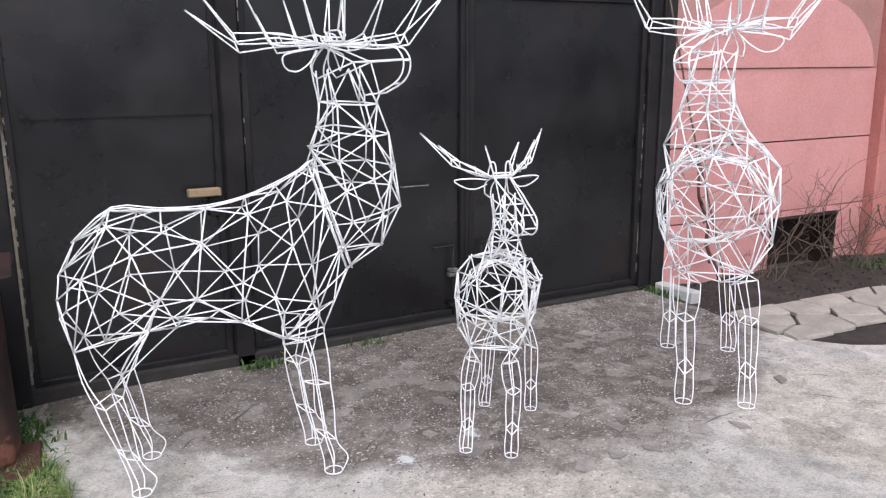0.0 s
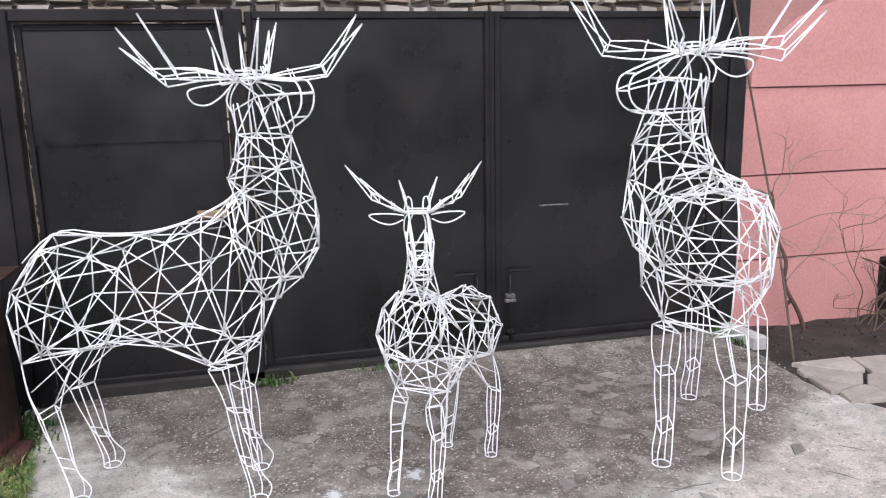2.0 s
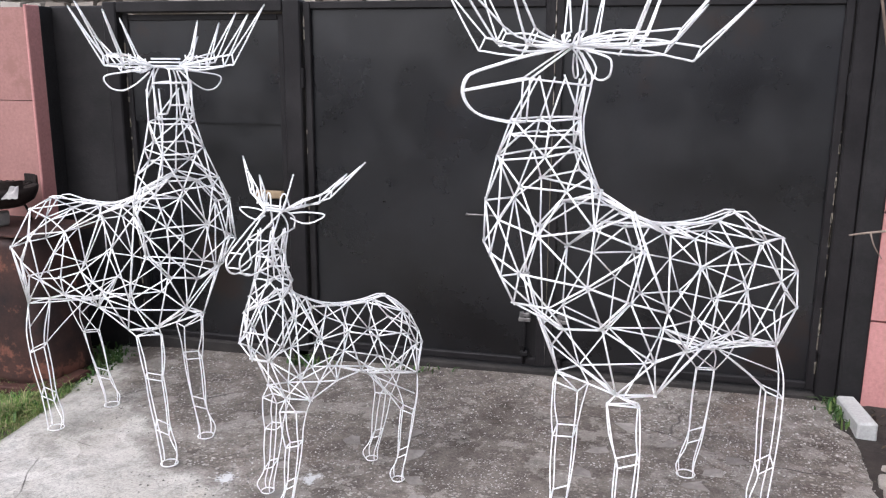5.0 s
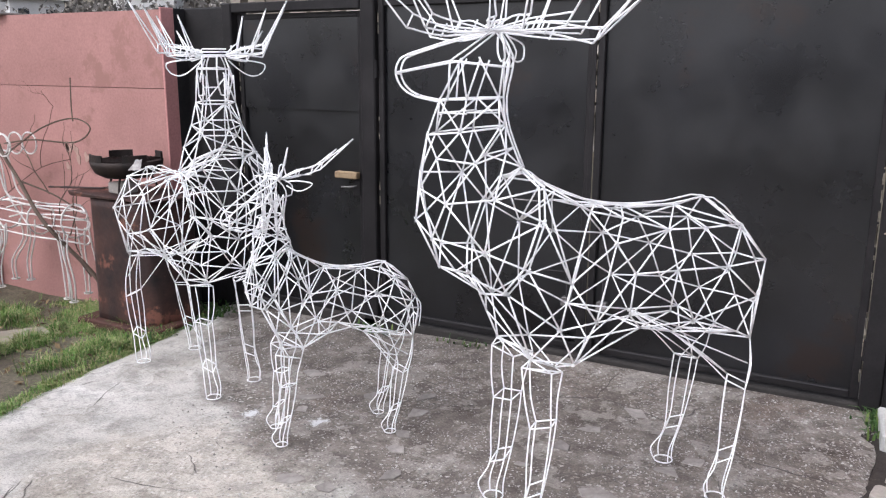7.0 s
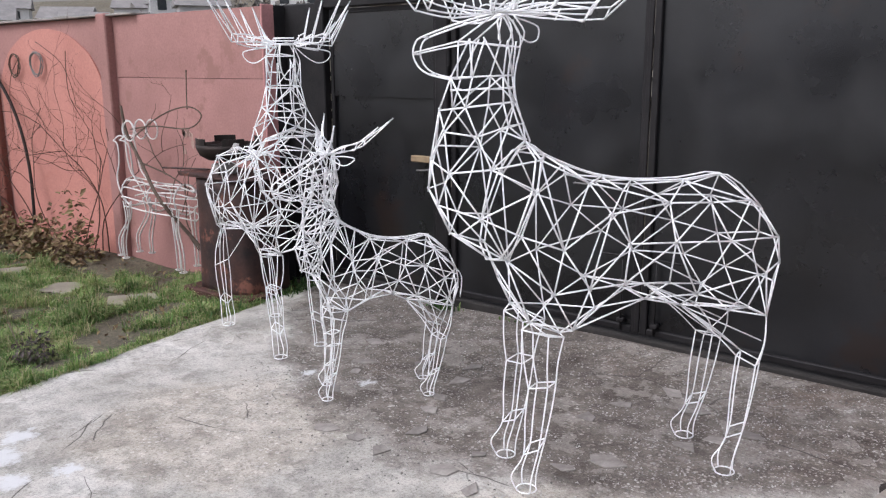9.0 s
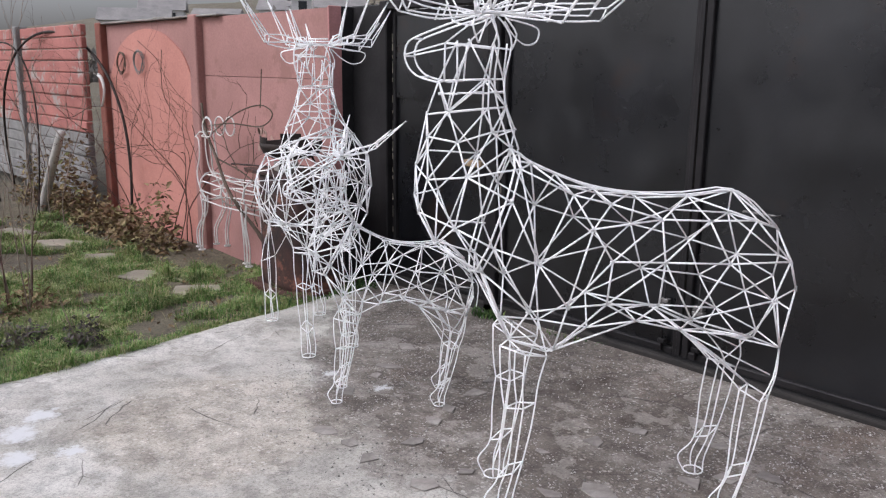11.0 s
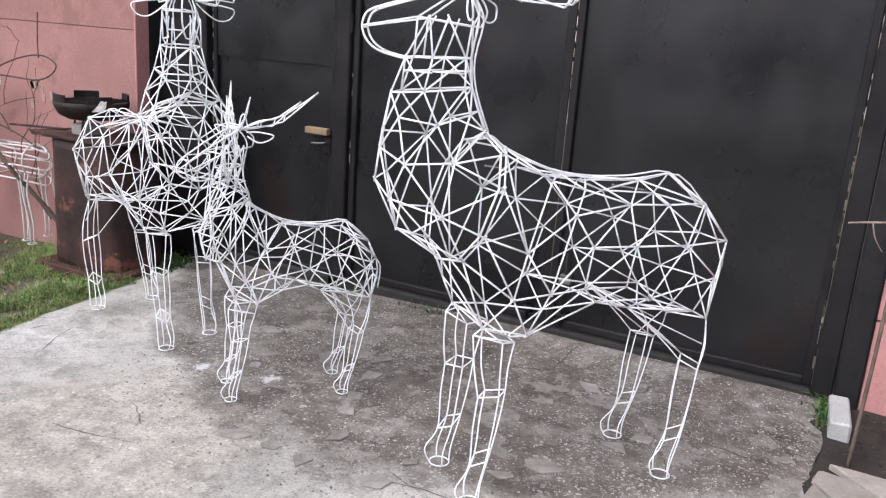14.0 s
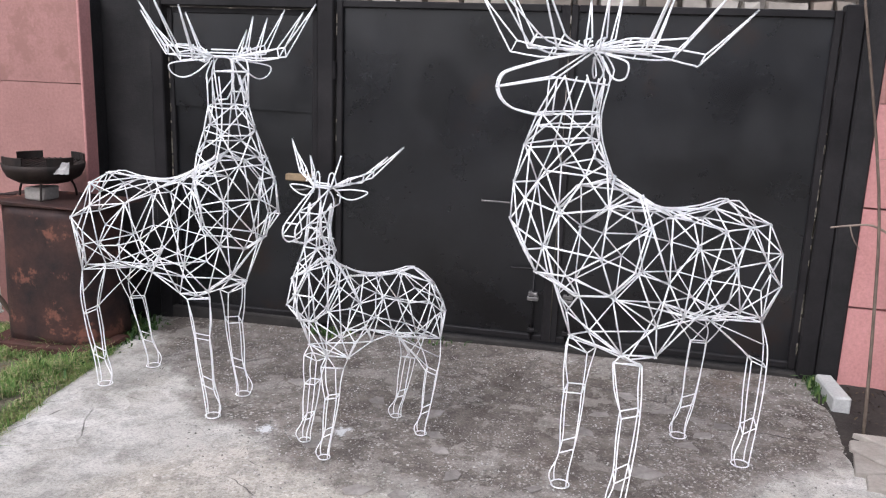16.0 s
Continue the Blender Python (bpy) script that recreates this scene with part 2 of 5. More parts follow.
def concrete_material():
    m, nt, b, co = base("weathered_yard_concrete", 0.9, 0, 0.3)
    sep = nt.nodes.new("ShaderNodeSeparateXYZ")
    nt.links.new(co, sep.inputs[0])
    # pale trowelled skin in broad soft clouds
    light = ramp(nt, noise_tex(nt, co, 1.1, 9, 0.6), [(0.34, (0.30, 0.286, 0.26)), (0.44, (0.42, 0.40, 0.365)), (0.55, (0.52, 0.50, 0.465)), (0.68, (0.605, 0.59, 0.56))])
    # tan places where the skin has worn down to the aggregate
    aggr = None
    for px, py, reach in ((-1.02, -2.25, 0.62), (1.0, -2.25, 0.7), (-0.2, -3.3, 0.5)):
        near = nt.nodes.new("ShaderNodeVectorMath")
        near.operation = "DISTANCE"
        nt.links.new(co, near.inputs[0])
        near.inputs[1].default_value = (px, py, ground_z(px))
        one = ramp(nt, math_node(nt, "MULTIPLY_ADD", noise_tex(nt, co, 2.4, 8, 0.65), 0.8, math_node(nt, "SUBTRACT", near.outputs["Value"], reach)), [(0.30, (1,) * 3), (0.48, (0,) * 3)])
        aggr = one if aggr is None else mix(nt, 1.0, aggr, one, "LIGHTEN")
    light = mix(nt, math_node(nt, "MULTIPLY", aggr, 0.75), light, ramp(nt, noise_tex(nt, co, 5, 8, 0.7), [(0.35, (0.36, 0.325, 0.275)), (0.65, (0.53, 0.49, 0.43))]))
    dark = ramp(nt, noise_tex(nt, co, 2.2, 12, 0.68), [(0.34, (0.085, 0.071, 0.060)), (0.45, (0.138, 0.118, 0.103)), (0.56, (0.185, 0.162, 0.143)), (0.66, (0.30, 0.275, 0.25))])
    # trodden damp dirt lies on the strip before the gate, with a ragged edge
    bow = math_node(nt, "POWER", math_node(nt, "ADD", sep.outputs["X"], 0.2), 2.0)
    line = math_node(nt, "MULTIPLY_ADD", bow, -0.30, math_node(nt, "ADD", sep.outputs["Y"], 1.50))
    wob = math_node(nt, "MULTIPLY_ADD", noise_tex(nt, co, 1.6, 12, 0.72), 1.0, line)
    dirt = ramp(nt, math_node(nt, "ADD", wob, 0.5), [(0.46, (0,) * 3), (0.53, (0.55,) * 3), (0.66, (1,) * 3)])
    col = mix(nt, dirt, light, dark)
    # pebbles: dark flecks in the tan places, pale ones in the dirt
    vo = nt.nodes.new("ShaderNodeTexVoronoi")
    vo.inputs["Scale"].default_value = 46
    nt.links.new(mix(nt, 0.035, co, noise_vec(nt, co, 24)), vo.inputs["Vector"])
    fleck = ramp(nt, vo.outputs["Distance"], [(0.36, (1,) * 3), (0.45, (0,) * 3)])
    pick = ramp(nt, vo.outputs["Color"], [(0.44, (0,) * 3), (0.48, (1,) * 3)])
    spots = mix(nt, 1.0, fleck, pick, "MULTIPLY")
    tone = ramp(nt, vo.outputs["Color"], [(0.46, (0.27, 0.24, 0.21)), (0.56, (0.32, 0.285, 0.25)), (0.66, (0.42, 0.38, 0.335)), (0.76, (0.60, 0.57, 0.53))])
    drift = ramp(nt, noise_tex(nt, co, 2.0, 9, 0.72), [(0.46, (0.05,) * 3), (0.57, (0.75,) * 3)])
    col = mix(nt, math_node(nt, "MULTIPLY", mix(nt, 1.0, spots, mix(nt, dirt, mix(nt, 0.8, (0.04, 0.04, 0.04), aggr), drift), "MULTIPLY"), 0.9), col, tone)
    fine = nt.nodes.new("ShaderNodeTexVoronoi")
    fine.inputs["Scale"].default_value = 88
    nt.links.new(mix(nt, 0.03, co, noise_vec(nt, co, 22)), fine.inputs["Vector"])
    crumbs = mix(nt, 1.0, ramp(nt, fine.outputs["Distance"], [(0.30, (1,) * 3), (0.40, (0,) * 3)]), ramp(nt, fine.outputs["Color"], [(0.50, (0,) * 3), (0.53, (1,) * 3)]), "MULTIPLY")
    strewn = ramp(nt, noise_tex(nt, co, 2.6, 8, 0.7), [(0.46, (0.08,) * 3), (0.55, (1.0,) * 3)])
    crumbs = mix(nt, 1.0, mix(nt, 1.0, crumbs, strewn, "MULTIPLY"), dirt, "MULTIPLY")
    col = mix(nt, crumbs, col, ramp(nt, fine.outputs["Color"], [(0.50, (0.075, 0.065, 0.06)), (0.58, (0.30, 0.27, 0.25)), (0.68, (0.52, 0.50, 0.48))]))
    # plates of skim that have come off, with hard edges
    pl = nt.nodes.new("ShaderNodeTexVoronoi")
    pl.inputs["Scale"].default_value = 3.4
    nt.links.new(mix(nt, 0.10, co, noise_vec(nt, co, 5)), pl.inputs["Vector"])
    flake = ramp(nt, pl.outputs["Color"], [(0.66, (0,) * 3), (0.67, (1,) * 3)])
    flake = mix(nt, 1.0, flake, ramp(nt, noise_tex(nt, co, 1.0, 5), [(0.47, (0,) * 3), (0.52, (1,) * 3)]), "MULTIPLY")
    col = mix(nt, math_node(nt, "MULTIPLY", flake, 0.5), col, mix(nt, 1.0, col, (0.66, 0.63, 0.60), "MULTIPLY"))
    spall = ramp(nt, noise_tex(nt, co, 2.3, 9, 0.6), [(0.56, (0,) * 3), (0.572, (1,) * 3)])
    col = mix(nt, math_node(nt, "MULTIPLY", spall, 0.5), col, mix(nt, 1.0, col, (0.66, 0.64, 0.62), "MULTIPLY"))
    crust = ramp(nt, noise_tex(nt, co, 3.6, 12, 0.66), [(0.545, (0,) * 3), (0.56, (1,) * 3)])
    col = mix(nt, math_node(nt, "MULTIPLY", mix(nt, 1.0, crust, dirt, "MULTIPLY"), 0.5), col, (0.34, 0.315, 0.285))
    rust = ramp(nt, noise_tex(nt, co, 1.3, 8, 0.7), [(0.55, (0,) * 3), (0.66, (1,) * 3)])
    col = mix(nt, math_node(nt, "MULTIPLY", mix(nt, 1.0, rust, dirt, "MULTIPLY"), 0.45), col, (0.17, 0.125, 0.10))
    grit = noise_tex(nt, co, 85, 6, 0.78)
    col = mix(nt, 0.5, col, ramp(nt, grit, [(0.38, (0.35,) * 3), (0.48, (0.97,) * 3), (0.60, (1.3,) * 3)]), "MULTIPLY")
    mid = noise_tex(nt, co, 9, 10, 0.78)
    col = mix(nt, 0.45, col, ramp(nt, mid, [(0.42, (0.5,) * 3), (0.5, (1.0,) * 3), (0.58, (1.2,) * 3)]), "MULTIPLY")
    # cracks
    for scale, width, at, seed in ((0.75, 0.0032, 0.50, 3.0), (1.5, 0.0045, 0.56, 3.6)):
        cr = nt.nodes.new("ShaderNodeTexVoronoi")
        cr.feature = "DISTANCE_TO_EDGE"
        cr.inputs["Scale"].default_value = scale
        nt.links.new(mix(nt, 0.09, co, noise_vec(nt, co, seed)), cr.inputs["Vector"])
        crack = ramp(nt, cr.outputs["Distance"], [(0.0, (1,) * 3), (width, (0,) * 3)])
        crack = mix(nt, 1.0, crack, ramp(nt, noise_tex(nt, co, scale * 1.4, 3), [(at, (0,) * 3), (at + 0.05, (1,) * 3)]), "MULTIPLY")
        col = mix(nt, crack, col, (0.06, 0.052, 0.048))
    # splashes of whitish paint
    for px, py, size in ((-1.70, -2.90, 0.09), (-1.17, -2.93, 0.06), (-1.27, -3.14, 0.09), (-1.55, -3.05, 0.10), (-1.22, -1.52, 0.04), (-0.85, -1.45, 0.05)):
        vm = nt.nodes.new("ShaderNodeVectorMath")
        vm.operation = "DISTANCE"
        nt.links.new(co, vm.inputs[0])
        vm.inputs[1].default_value = (px, py, ground_z(px))
        edge = math_node(nt, "MULTIPLY_ADD", noise_tex(nt, co, 16, 8, 0.75), -0.30, math_node(nt, "ADD", vm.outputs["Value"], 0.15))
        splash = ramp(nt, math_node(nt, "DIVIDE", edge, size), [(0.45, (0.85,) * 3), (0.8, (0.45,) * 3), (1.0, (0,) * 3)])
        col = mix(nt, splash, col, (0.65, 0.66, 0.67))
    nt.links.new(col, b.inputs["Base Color"])
    bump(nt, b, mix(nt, 0.3, mix(nt, 0.5, mid, grit), mix(nt, 1.0, spots, aggr, "MULTIPLY")), 0.6, 0.016)
    return m


def noise_vec(nt, vec, scale):
    n = nt.nodes.new("ShaderNodeTexNoise")
    n.inputs["Scale"].default_value = scale
    nt.links.new(vec, n.inputs["Vector"])
    return n.outputs["Color"]


def soil_material():
    m, nt, b, co = base("garden_soil", 0.95, 0, 0.2)
    near = ramp(nt, noise_tex(nt, co, 3.0, 10, 0.7), [(0.3, (0.085, 0.066, 0.05)), (0.5, (0.16, 0.135, 0.09)), (0.7, (0.26, 0.225, 0.15))])
    far = ramp(nt, noise_tex(nt, co, 0.09, 10, 0.75), [(0.3, (0.09, 0.08, 0.065)), (0.5, (0.17, 0.155, 0.13)), (0.7, (0.28, 0.265, 0.24))])
    sep = nt.nodes.new("ShaderNodeSeparateXYZ")
    nt.links.new(co, sep.inputs[0])
    col = mix(nt, ramp(nt, noise_tex(nt, co, 0.35, 4), [(0.4, (0.25,) * 3), (0.6, (0.6,) * 3)]), near, far)
    grit = noise_tex(nt, co, 45, 5, 0.8)
    col = mix(nt, 0.8, col, ramp(nt, grit, [(0.35, (0.4,) * 3), (0.65, (1.2,) * 3)]), "MULTIPLY")
    nt.links.new(col, b.inputs["Base Color"])
    bump(nt, b, grit, 0.8, 0.03)
    return m


M_CONCRETE, M_SOIL = concrete_material(), soil_material()


# ---- mesh helpers ----
def mesh_of(name, verts, faces, mat, smooth=False):
    me = bpy.data.meshes.new(name)
    me.from_pydata([tuple(v) for v in verts], [], faces)
    me.materials.append(mat)
    me.update()
    if smooth:
        me.polygons.foreach_set("use_smooth", [True] * len(me.polygons))
    return me


def bm_mesh(name, bm, mat, smooth=False):
    me = bpy.data.meshes.new(name)
    bm.to_mesh(me)
    bm.free()
    me.materials.append(mat)
    if smooth:
        me.polygons.foreach_set("use_smooth", [True] * len(me.polygons))
    return me


def part(name, me, parent, label="", m=None):
    ob = new(name, me)
    ob.parent = parent
    if m is not None:
        ob.matrix_basis = m
    if label:
        tagged(ob, label)
    return ob


def thing(name, data, label, category, m=None, group="", kind=""):
    ob = new(name, data)
    if m is not None:
        ob.matrix_basis = m
    return tagged(ob, label, category, group, kind)


def box_bm(x0, x1, y0, y1, z0, z1, bevel=0.004, bm=None, rnd=None, rough=0.0):
    own = bmesh.new()
    bmesh.ops.create_cube(own, size=1)
    for v in own.verts:
        v.co = Vector((x0 + (v.co.x + 0.5) * (x1 - x0), y0 + (v.co.y + 0.5) * (y1 - y0), z0 + (v.co.z + 0.5) * (z1 - z0)))
        if rnd:
            v.co += Vector([rnd.uniform(-rough, rough) for _ in range(3)])
    if bevel:
        bmesh.ops.bevel(own, geom=list(own.edges), offset=bevel, segments=1, affect="EDGES")
    if bm is None:
        return own
    tmp = bpy.data.meshes.new("tmp")
    own.to_mesh(tmp)
    own.free()
    bm.from_mesh(tmp)
    bpy.data.meshes.remove(tmp)
    return bm


def box(name, x0, x1, y0, y1, z0, z1, mat, bevel=0.004):
    return bm_mesh(name, box_bm(x0, x1, y0, y1, z0, z1, bevel), mat)


class Wire:
    """Collects bent round rods into one mesh."""

    def __init__(self):
        self.v, self.f = [], []

    def rod(self, pts, r=0.005, sides=6, taper=1.0):
        pts = [Vector(p) for p in pts]
        n, start = len(pts), len(self.v)
        side = None
        for i, p in enumerate(pts):
            d = (pts[min(i + 1, n - 1)] - pts[max(i - 1, 0)]).normalized()
            if side is None:
                side = d.orthogonal().normalized()
            side = (side - d * side.dot(d)).normalized()
            up = d.cross(side)
            rr = r * (1 + (taper - 1) * i / max(1, n - 1))
            for k in range(sides):
                a = 2 * math.pi * k / sides
                self.v.append(p + (side * math.cos(a) + up * math.sin(a)) * rr)
        for i in range(n - 1):
            for k in range(sides):
                a, b = start + i * sides + k, start + i * sides + (k + 1) % sides
                self.f.append((a, b, b + sides, a + sides))
        self.f.append(tuple(start + k for k in range(sides))[::-1])
        self.f.append(tuple(start + (n - 1) * sides + k for k in range(sides)))

    def curve(self, pts, r=0.005, steps=5, taper=1.0, sides=6):
        self.rod(smooth_line(pts, steps), r, sides, taper)

    def knot(self, p, r):
        s = len(self.v)
        p = Vector(p)
        for d in ((1, 0, 0), (-1, 0, 0), (0, 1, 0), (0, -1, 0), (0, 0, 1), (0, 0, -1)):
            self.v.append(p + Vector(d) * r)
        for a in (0, 1):
            for b in (2, 3):
                for c in (4, 5):
                    self.f.append((s + a, s + b, s + c))

    def mesh(self, name, mat):
        return mesh_of(name, self.v, self.f, mat, True)


def smooth_line(pts, steps=5):
    pts = [Vector(p) for p in pts]
    out = []
    for i in range(len(pts) - 1):
        p0, p1, p2, p3 = pts[max(i - 1, 0)], pts[i], pts[i + 1], pts[min(i + 2, len(pts) - 1)]
        for k in range(steps):
            t = k / steps
            out.append(0.5 * (2 * p1 + (p2 - p0) * t + (2 * p0 - 5 * p1 + 4 * p2 - p3) * t * t + (3 * p1 - p0 - 3 * p2 + p3) * t ** 3))
    out.append(pts[-1])
    return out


def terrain(x, y):
    """The yard, and the hillside that climbs behind the gate."""
    z = ground_z(max(x, -12.0)) - 0.035
    far = max(0.0, y - 22.0)
    z += 0.16 * far * (1.0 if far > 20 else far / 20.0)
    if far > 0:
        z += noise.noise(Vector((x * 0.02, y * 0.02, 3.1))) * min(6.0, far * 0.06)
    if y < 0.5:
        z += 0.02 * noise.noise(Vector((x * 1.7, y * 1.7, 0.4)))
    return z


# ---- ground ----
def axis(lo, hi, near_lo, near_hi, fine, coarse):
    a = list(np.arange(near_lo, near_hi + fine / 2, fine))
    p, step = near_hi, fine
    while p < hi:
        step = min(coarse, step * 1.25)
        p += step
        a.append(p)
    p, step = near_lo, fine
    while p > lo:
        step = min(coarse, step * 1.25)
        p -= step
        a.insert(0, p)
    return a


def build_ground():
    xs, ys = axis(-900, 900, -9, 6, 0.15, 60), axis(-500, 900, -6, 1, 0.15, 45)
    verts = []
    for y in ys:
        for x in xs:
            z = terrain(x, y)
            if pad_left(y) + 0.12 < x < pad_right(y) - 0.1 and -9.5 < y < 0.6:
                z -= 0.06
            elif 1.4 < x < 5.1 and -2.15 < y < 0.5:
                z -= 0.04
            elif x > pad_right(y) - 0.1 and y < 0.5:
                z += 0.015
            verts.append((x, y, z))
    w = len(xs)
    faces = [(j * w + i, j * w + i + 1, (j + 1) * w + i + 1, (j + 1) * w + i) for j in range(len(ys) - 1) for i in range(w - 1)]
    thing("ground", mesh_of("ground", verts, faces, M_SOIL, True), "bare dark garden soil running into a far hillside", "ground", kind="structure")


LEFT = [(0.7, -2.85), (-0.2, -2.8), (-0.6, -2.66), (-1.2, -2.55), (-1.65, -2.48), (-2.2, -2.38), (-2.85, -2.3), (-3.4, -2.42), (-4.2, -3.0), (-5.5, -4.2), (-10, -6.0)]
RIGHT = [(0.7, 1.6), (0.0, 1.6), (-0.32, 1.58), (-0.77, 1.59), (-1.1, 1.57), (-1.38, 1.68), (-1.6, 1.88), (-1.8, 2.4), (-2.0, 3.6), (-10, 7.0)]


def along(table, y):
    for (ya, a), (yb, b) in zip(table, table[1:]):
        if ya >= y >= yb:
            return a + (b - a) * (ya - y) / (ya - yb)
    return table[-1][1] if y < table[-1][0] else table[0][1]


def pad_left(y):
    return along(LEFT, y) + 0.05 * noise.noise(Vector((y * 2.3, 1.0, 0))) + 0.02 * noise.noise(Vector((y * 9, 2.0, 0)))


def pad_right(y):
    return along(RIGHT, y) + 0.04 * noise.noise(Vector((y * 3.1, 5.0, 0)))


def build_pad():
    ys = list(np.arange(0.6, -9.6, -0.09))
    n = 70
    verts, faces = [], []
    for y in ys:
        a, b = pad_left(y), pad_right(y)
        for i in range(n + 1):
            x = a + (b - a) * i / n
            z = ground_z(x) + 0.003 * noise.noise(Vector((x * 2.0, y * 2.0, 7))) + 0.0015 * noise.noise(Vector((x * 7, y * 7, 3)))
            if i in (0, n):
                z -= 0.012
            verts.append((x, y, z))
    w = n + 1
    for j in range(len(ys) - 1):
        for i in range(n):
            faces.append((j * w + i, (j + 1) * w + i, (j + 1) * w + i + 1, j * w + i + 1))
    for side in (0, n):
        s = len(verts)
        for j in range(len(ys)):
            v = verts[j * w + side]
            verts.append((v[0], v[1], v[2] - 0.12))
        for j in range(len(ys) - 1):
            q = (j * w + side, s + j, s + j + 1, (j + 1) * w + side)
            faces.append(q[::-1] if side == 0 else q)
    thing("pavement", mesh_of("pavement", verts, faces, M_CONCRETE, True), "cracked and stained poured concrete yard surface", "pavement", kind="structure")


def build_bed():
    xs, ys, v = list(np.arange(1.45, 5.2, 0.08)), list(np.arange(0.0, -2.2, -0.08)), []
    for y in ys:
        for x in xs:
            v.append((x, y, -0.012 + 0.022 * noise.noise(Vector((x * 3, y * 3, 1))) + 0.012 * noise.noise(Vector((x * 9, y * 9, 4))) - (0.05 if x < pad_right(y) - 0.05 else 0.0)))
    w = len(xs)
    f = [(j * w + i, (j + 1) * w + i, (j + 1) * w + i + 1, j * w + i + 1) for j in range(len(ys) - 1) for i in range(w - 1)]
    thing("soil_bed", mesh_of("soil_bed", v, f, M_BED, True), "damp blackish soil bed along the pink wall", "soil", kind="structure")


M_BED = worn("damp_black_soil", (0.022, 0.018, 0.016), (0.055, 0.045, 0.038), 5, 40, 0.95, bumps=0.9, spot=(0.10, 0.085, 0.07), spot_scale=14, spot_at=0.62)
build_ground()
build_pad()
build_bed()


# ---- black steel gate, wicket door and their frame ----
def sheet_mesh(name, x0, x1, z0, z1, y, seed):
    """Thin plate with the slight waves of welded sheet steel."""
    nx, nz, v, f = 14, 20, [], []
    for j in range(nz + 1):
        for i in range(nx + 1):
            x, z = x0 + (x1 - x0) * i / nx, z0 + (z1 - z0) * j / nz
            v.append((x, y + 0.004 * noise.noise(Vector((x * 2.2, z * 2.2, seed))), z))
    w = nx + 1
    f = [(j * w + i, j * w + i + 1, (j + 1) * w + i + 1, (j + 1) * w + i) for j in range(nz) for i in range(nx)]
    s = len(v)
    v += [(a, y + 0.012, c) for a in (x0, x1) for c in (z0, z1)]
    f.append((s, s + 1, s + 3, s + 2))
    return mesh_of(name, v, f, M_GATE, True)


def pull_bar(name, x0, x1, z, y=-0.03):
    w = Wire()
    w.curve([(x0, 0.0, z), (x0 + 0.005, y, z), (x0 + 0.03, y - 0.008, z + 0.003), (x1 - 0.03, y - 0.008, z + 0.002), (x1 - 0.005, y, z), (x1, 0.0, z)], 0.006, 4)
    return w.mesh(name, M_STEEL)


def gate_leaf(x0, x1, label, seed, inner):
    root = thing("gate_leaf", None, label, "gate", pose(0.006, 0.06, 0), "leaves of the yard gate")
    z0, z1, b = 0.045, 2.13, 0.042
    part("sheet", sheet_mesh("sheet", x0 + 0.03, x1 - 0.03, z0 + 0.03, z1 - 0.03, 0.008, seed), root)
    for xa in (x0, x1 - b):
        part("frame_bar", box("frame_bar", xa, xa + b, -0.02, 0.02, z0, z1, M_FRAME, 0.005), root)
    for za in (z0, z1 - b):
        part("frame_bar", box("frame_bar", x0 + b, x1 - b, -0.019, 0.02, za, za + b, M_FRAME, 0.005), root)
    outer = x0 if inner == x1 else x1
    for zc in (0.32, 1.70):
        h = bmesh.new()
        bmesh.ops.create_cone(h, cap_ends=True, segments=10, radius1=0.016, radius2=0.016, depth=0.11, matrix=pose(outer + (0.012 if outer > inner else -0.012), -0.03, zc))
        part("hinge", bm_mesh("hinge", h, M_FRAME), root)
    return root


leaf_l = gate_leaf(-1.452, -0.008, "black painted sheet steel gate leaf with welded pull bars", 1.0, -0.008)
leaf_r = gate_leaf(0.008, 1.486, "black painted sheet steel gate leaf, shut, with a drop bolt", 2.0, 0.008)
part("cover_strip", box("cover_strip", -0.022, 0.004, -0.030, -0.0215, 0.05, 2.125, M_FRAME, 0.002), leaf_l)
part("pull_bar", pull_bar("pull_bar", -0.475, -0.29, 0.935), leaf_l, "worn grey steel pull bar")
part("pull_bar", pull_bar("pull_bar", 0.31, 0.50, 0.935), leaf_r, "worn grey steel pull bar")


def drop_bolt(root, x, sgn):
    w = Wire()
    w.rod([(x, -0.03, 0.06), (x, -0.03, 0.52)], 0.007)
    w.curve([(x, -0.03, 0.505), (x + 0.0, -0.034, 0.525), (x + sgn * 0.03, -0.036, 0.525), (x + sgn * 0.15, -0.036, 0.522)], 0.007, 4)
    bolt = part("drop_bolt", w.mesh("drop_bolt", M_FRAME), root, "steel drop bolt with bent handle")
    for zz, hw in ((0.36, 0.03), (0.33, 0.035), (0.12, 0.022)):
        part("keeper", box("keeper", x - hw, x + hw, -0.045, -0.004, zz - 0.012, zz + 0.012, M_STEEL if zz > 0.2 else M_FRAME, 0.003), bolt)


def chips(root, x, y, z0, z1, seed, n=26):
    """Paint chipped off along an edge, down to pale primer."""
    rnd = random.Random(seed)
    for _ in range(n):
        z, h, wd = rnd.uniform(z0, z1), rnd.uniform(0.008, 0.06), rnd.uniform(0.002, 0.005)
        part("paint_chip", box("paint_chip", x - wd, x + wd, y - 0.0015, y + 0.004, z, z + h, M_PRIMER, 0), root)


chips(leaf_r, 1.482, -0.021, 0.1, 1.6, 1, 30)
chips(leaf_l, -1.448, -0.021, 0.1, 2.0, 2, 9)
drop_bolt(leaf_l, -0.115, -1)
drop_bolt(leaf_r, 0.105, 1)


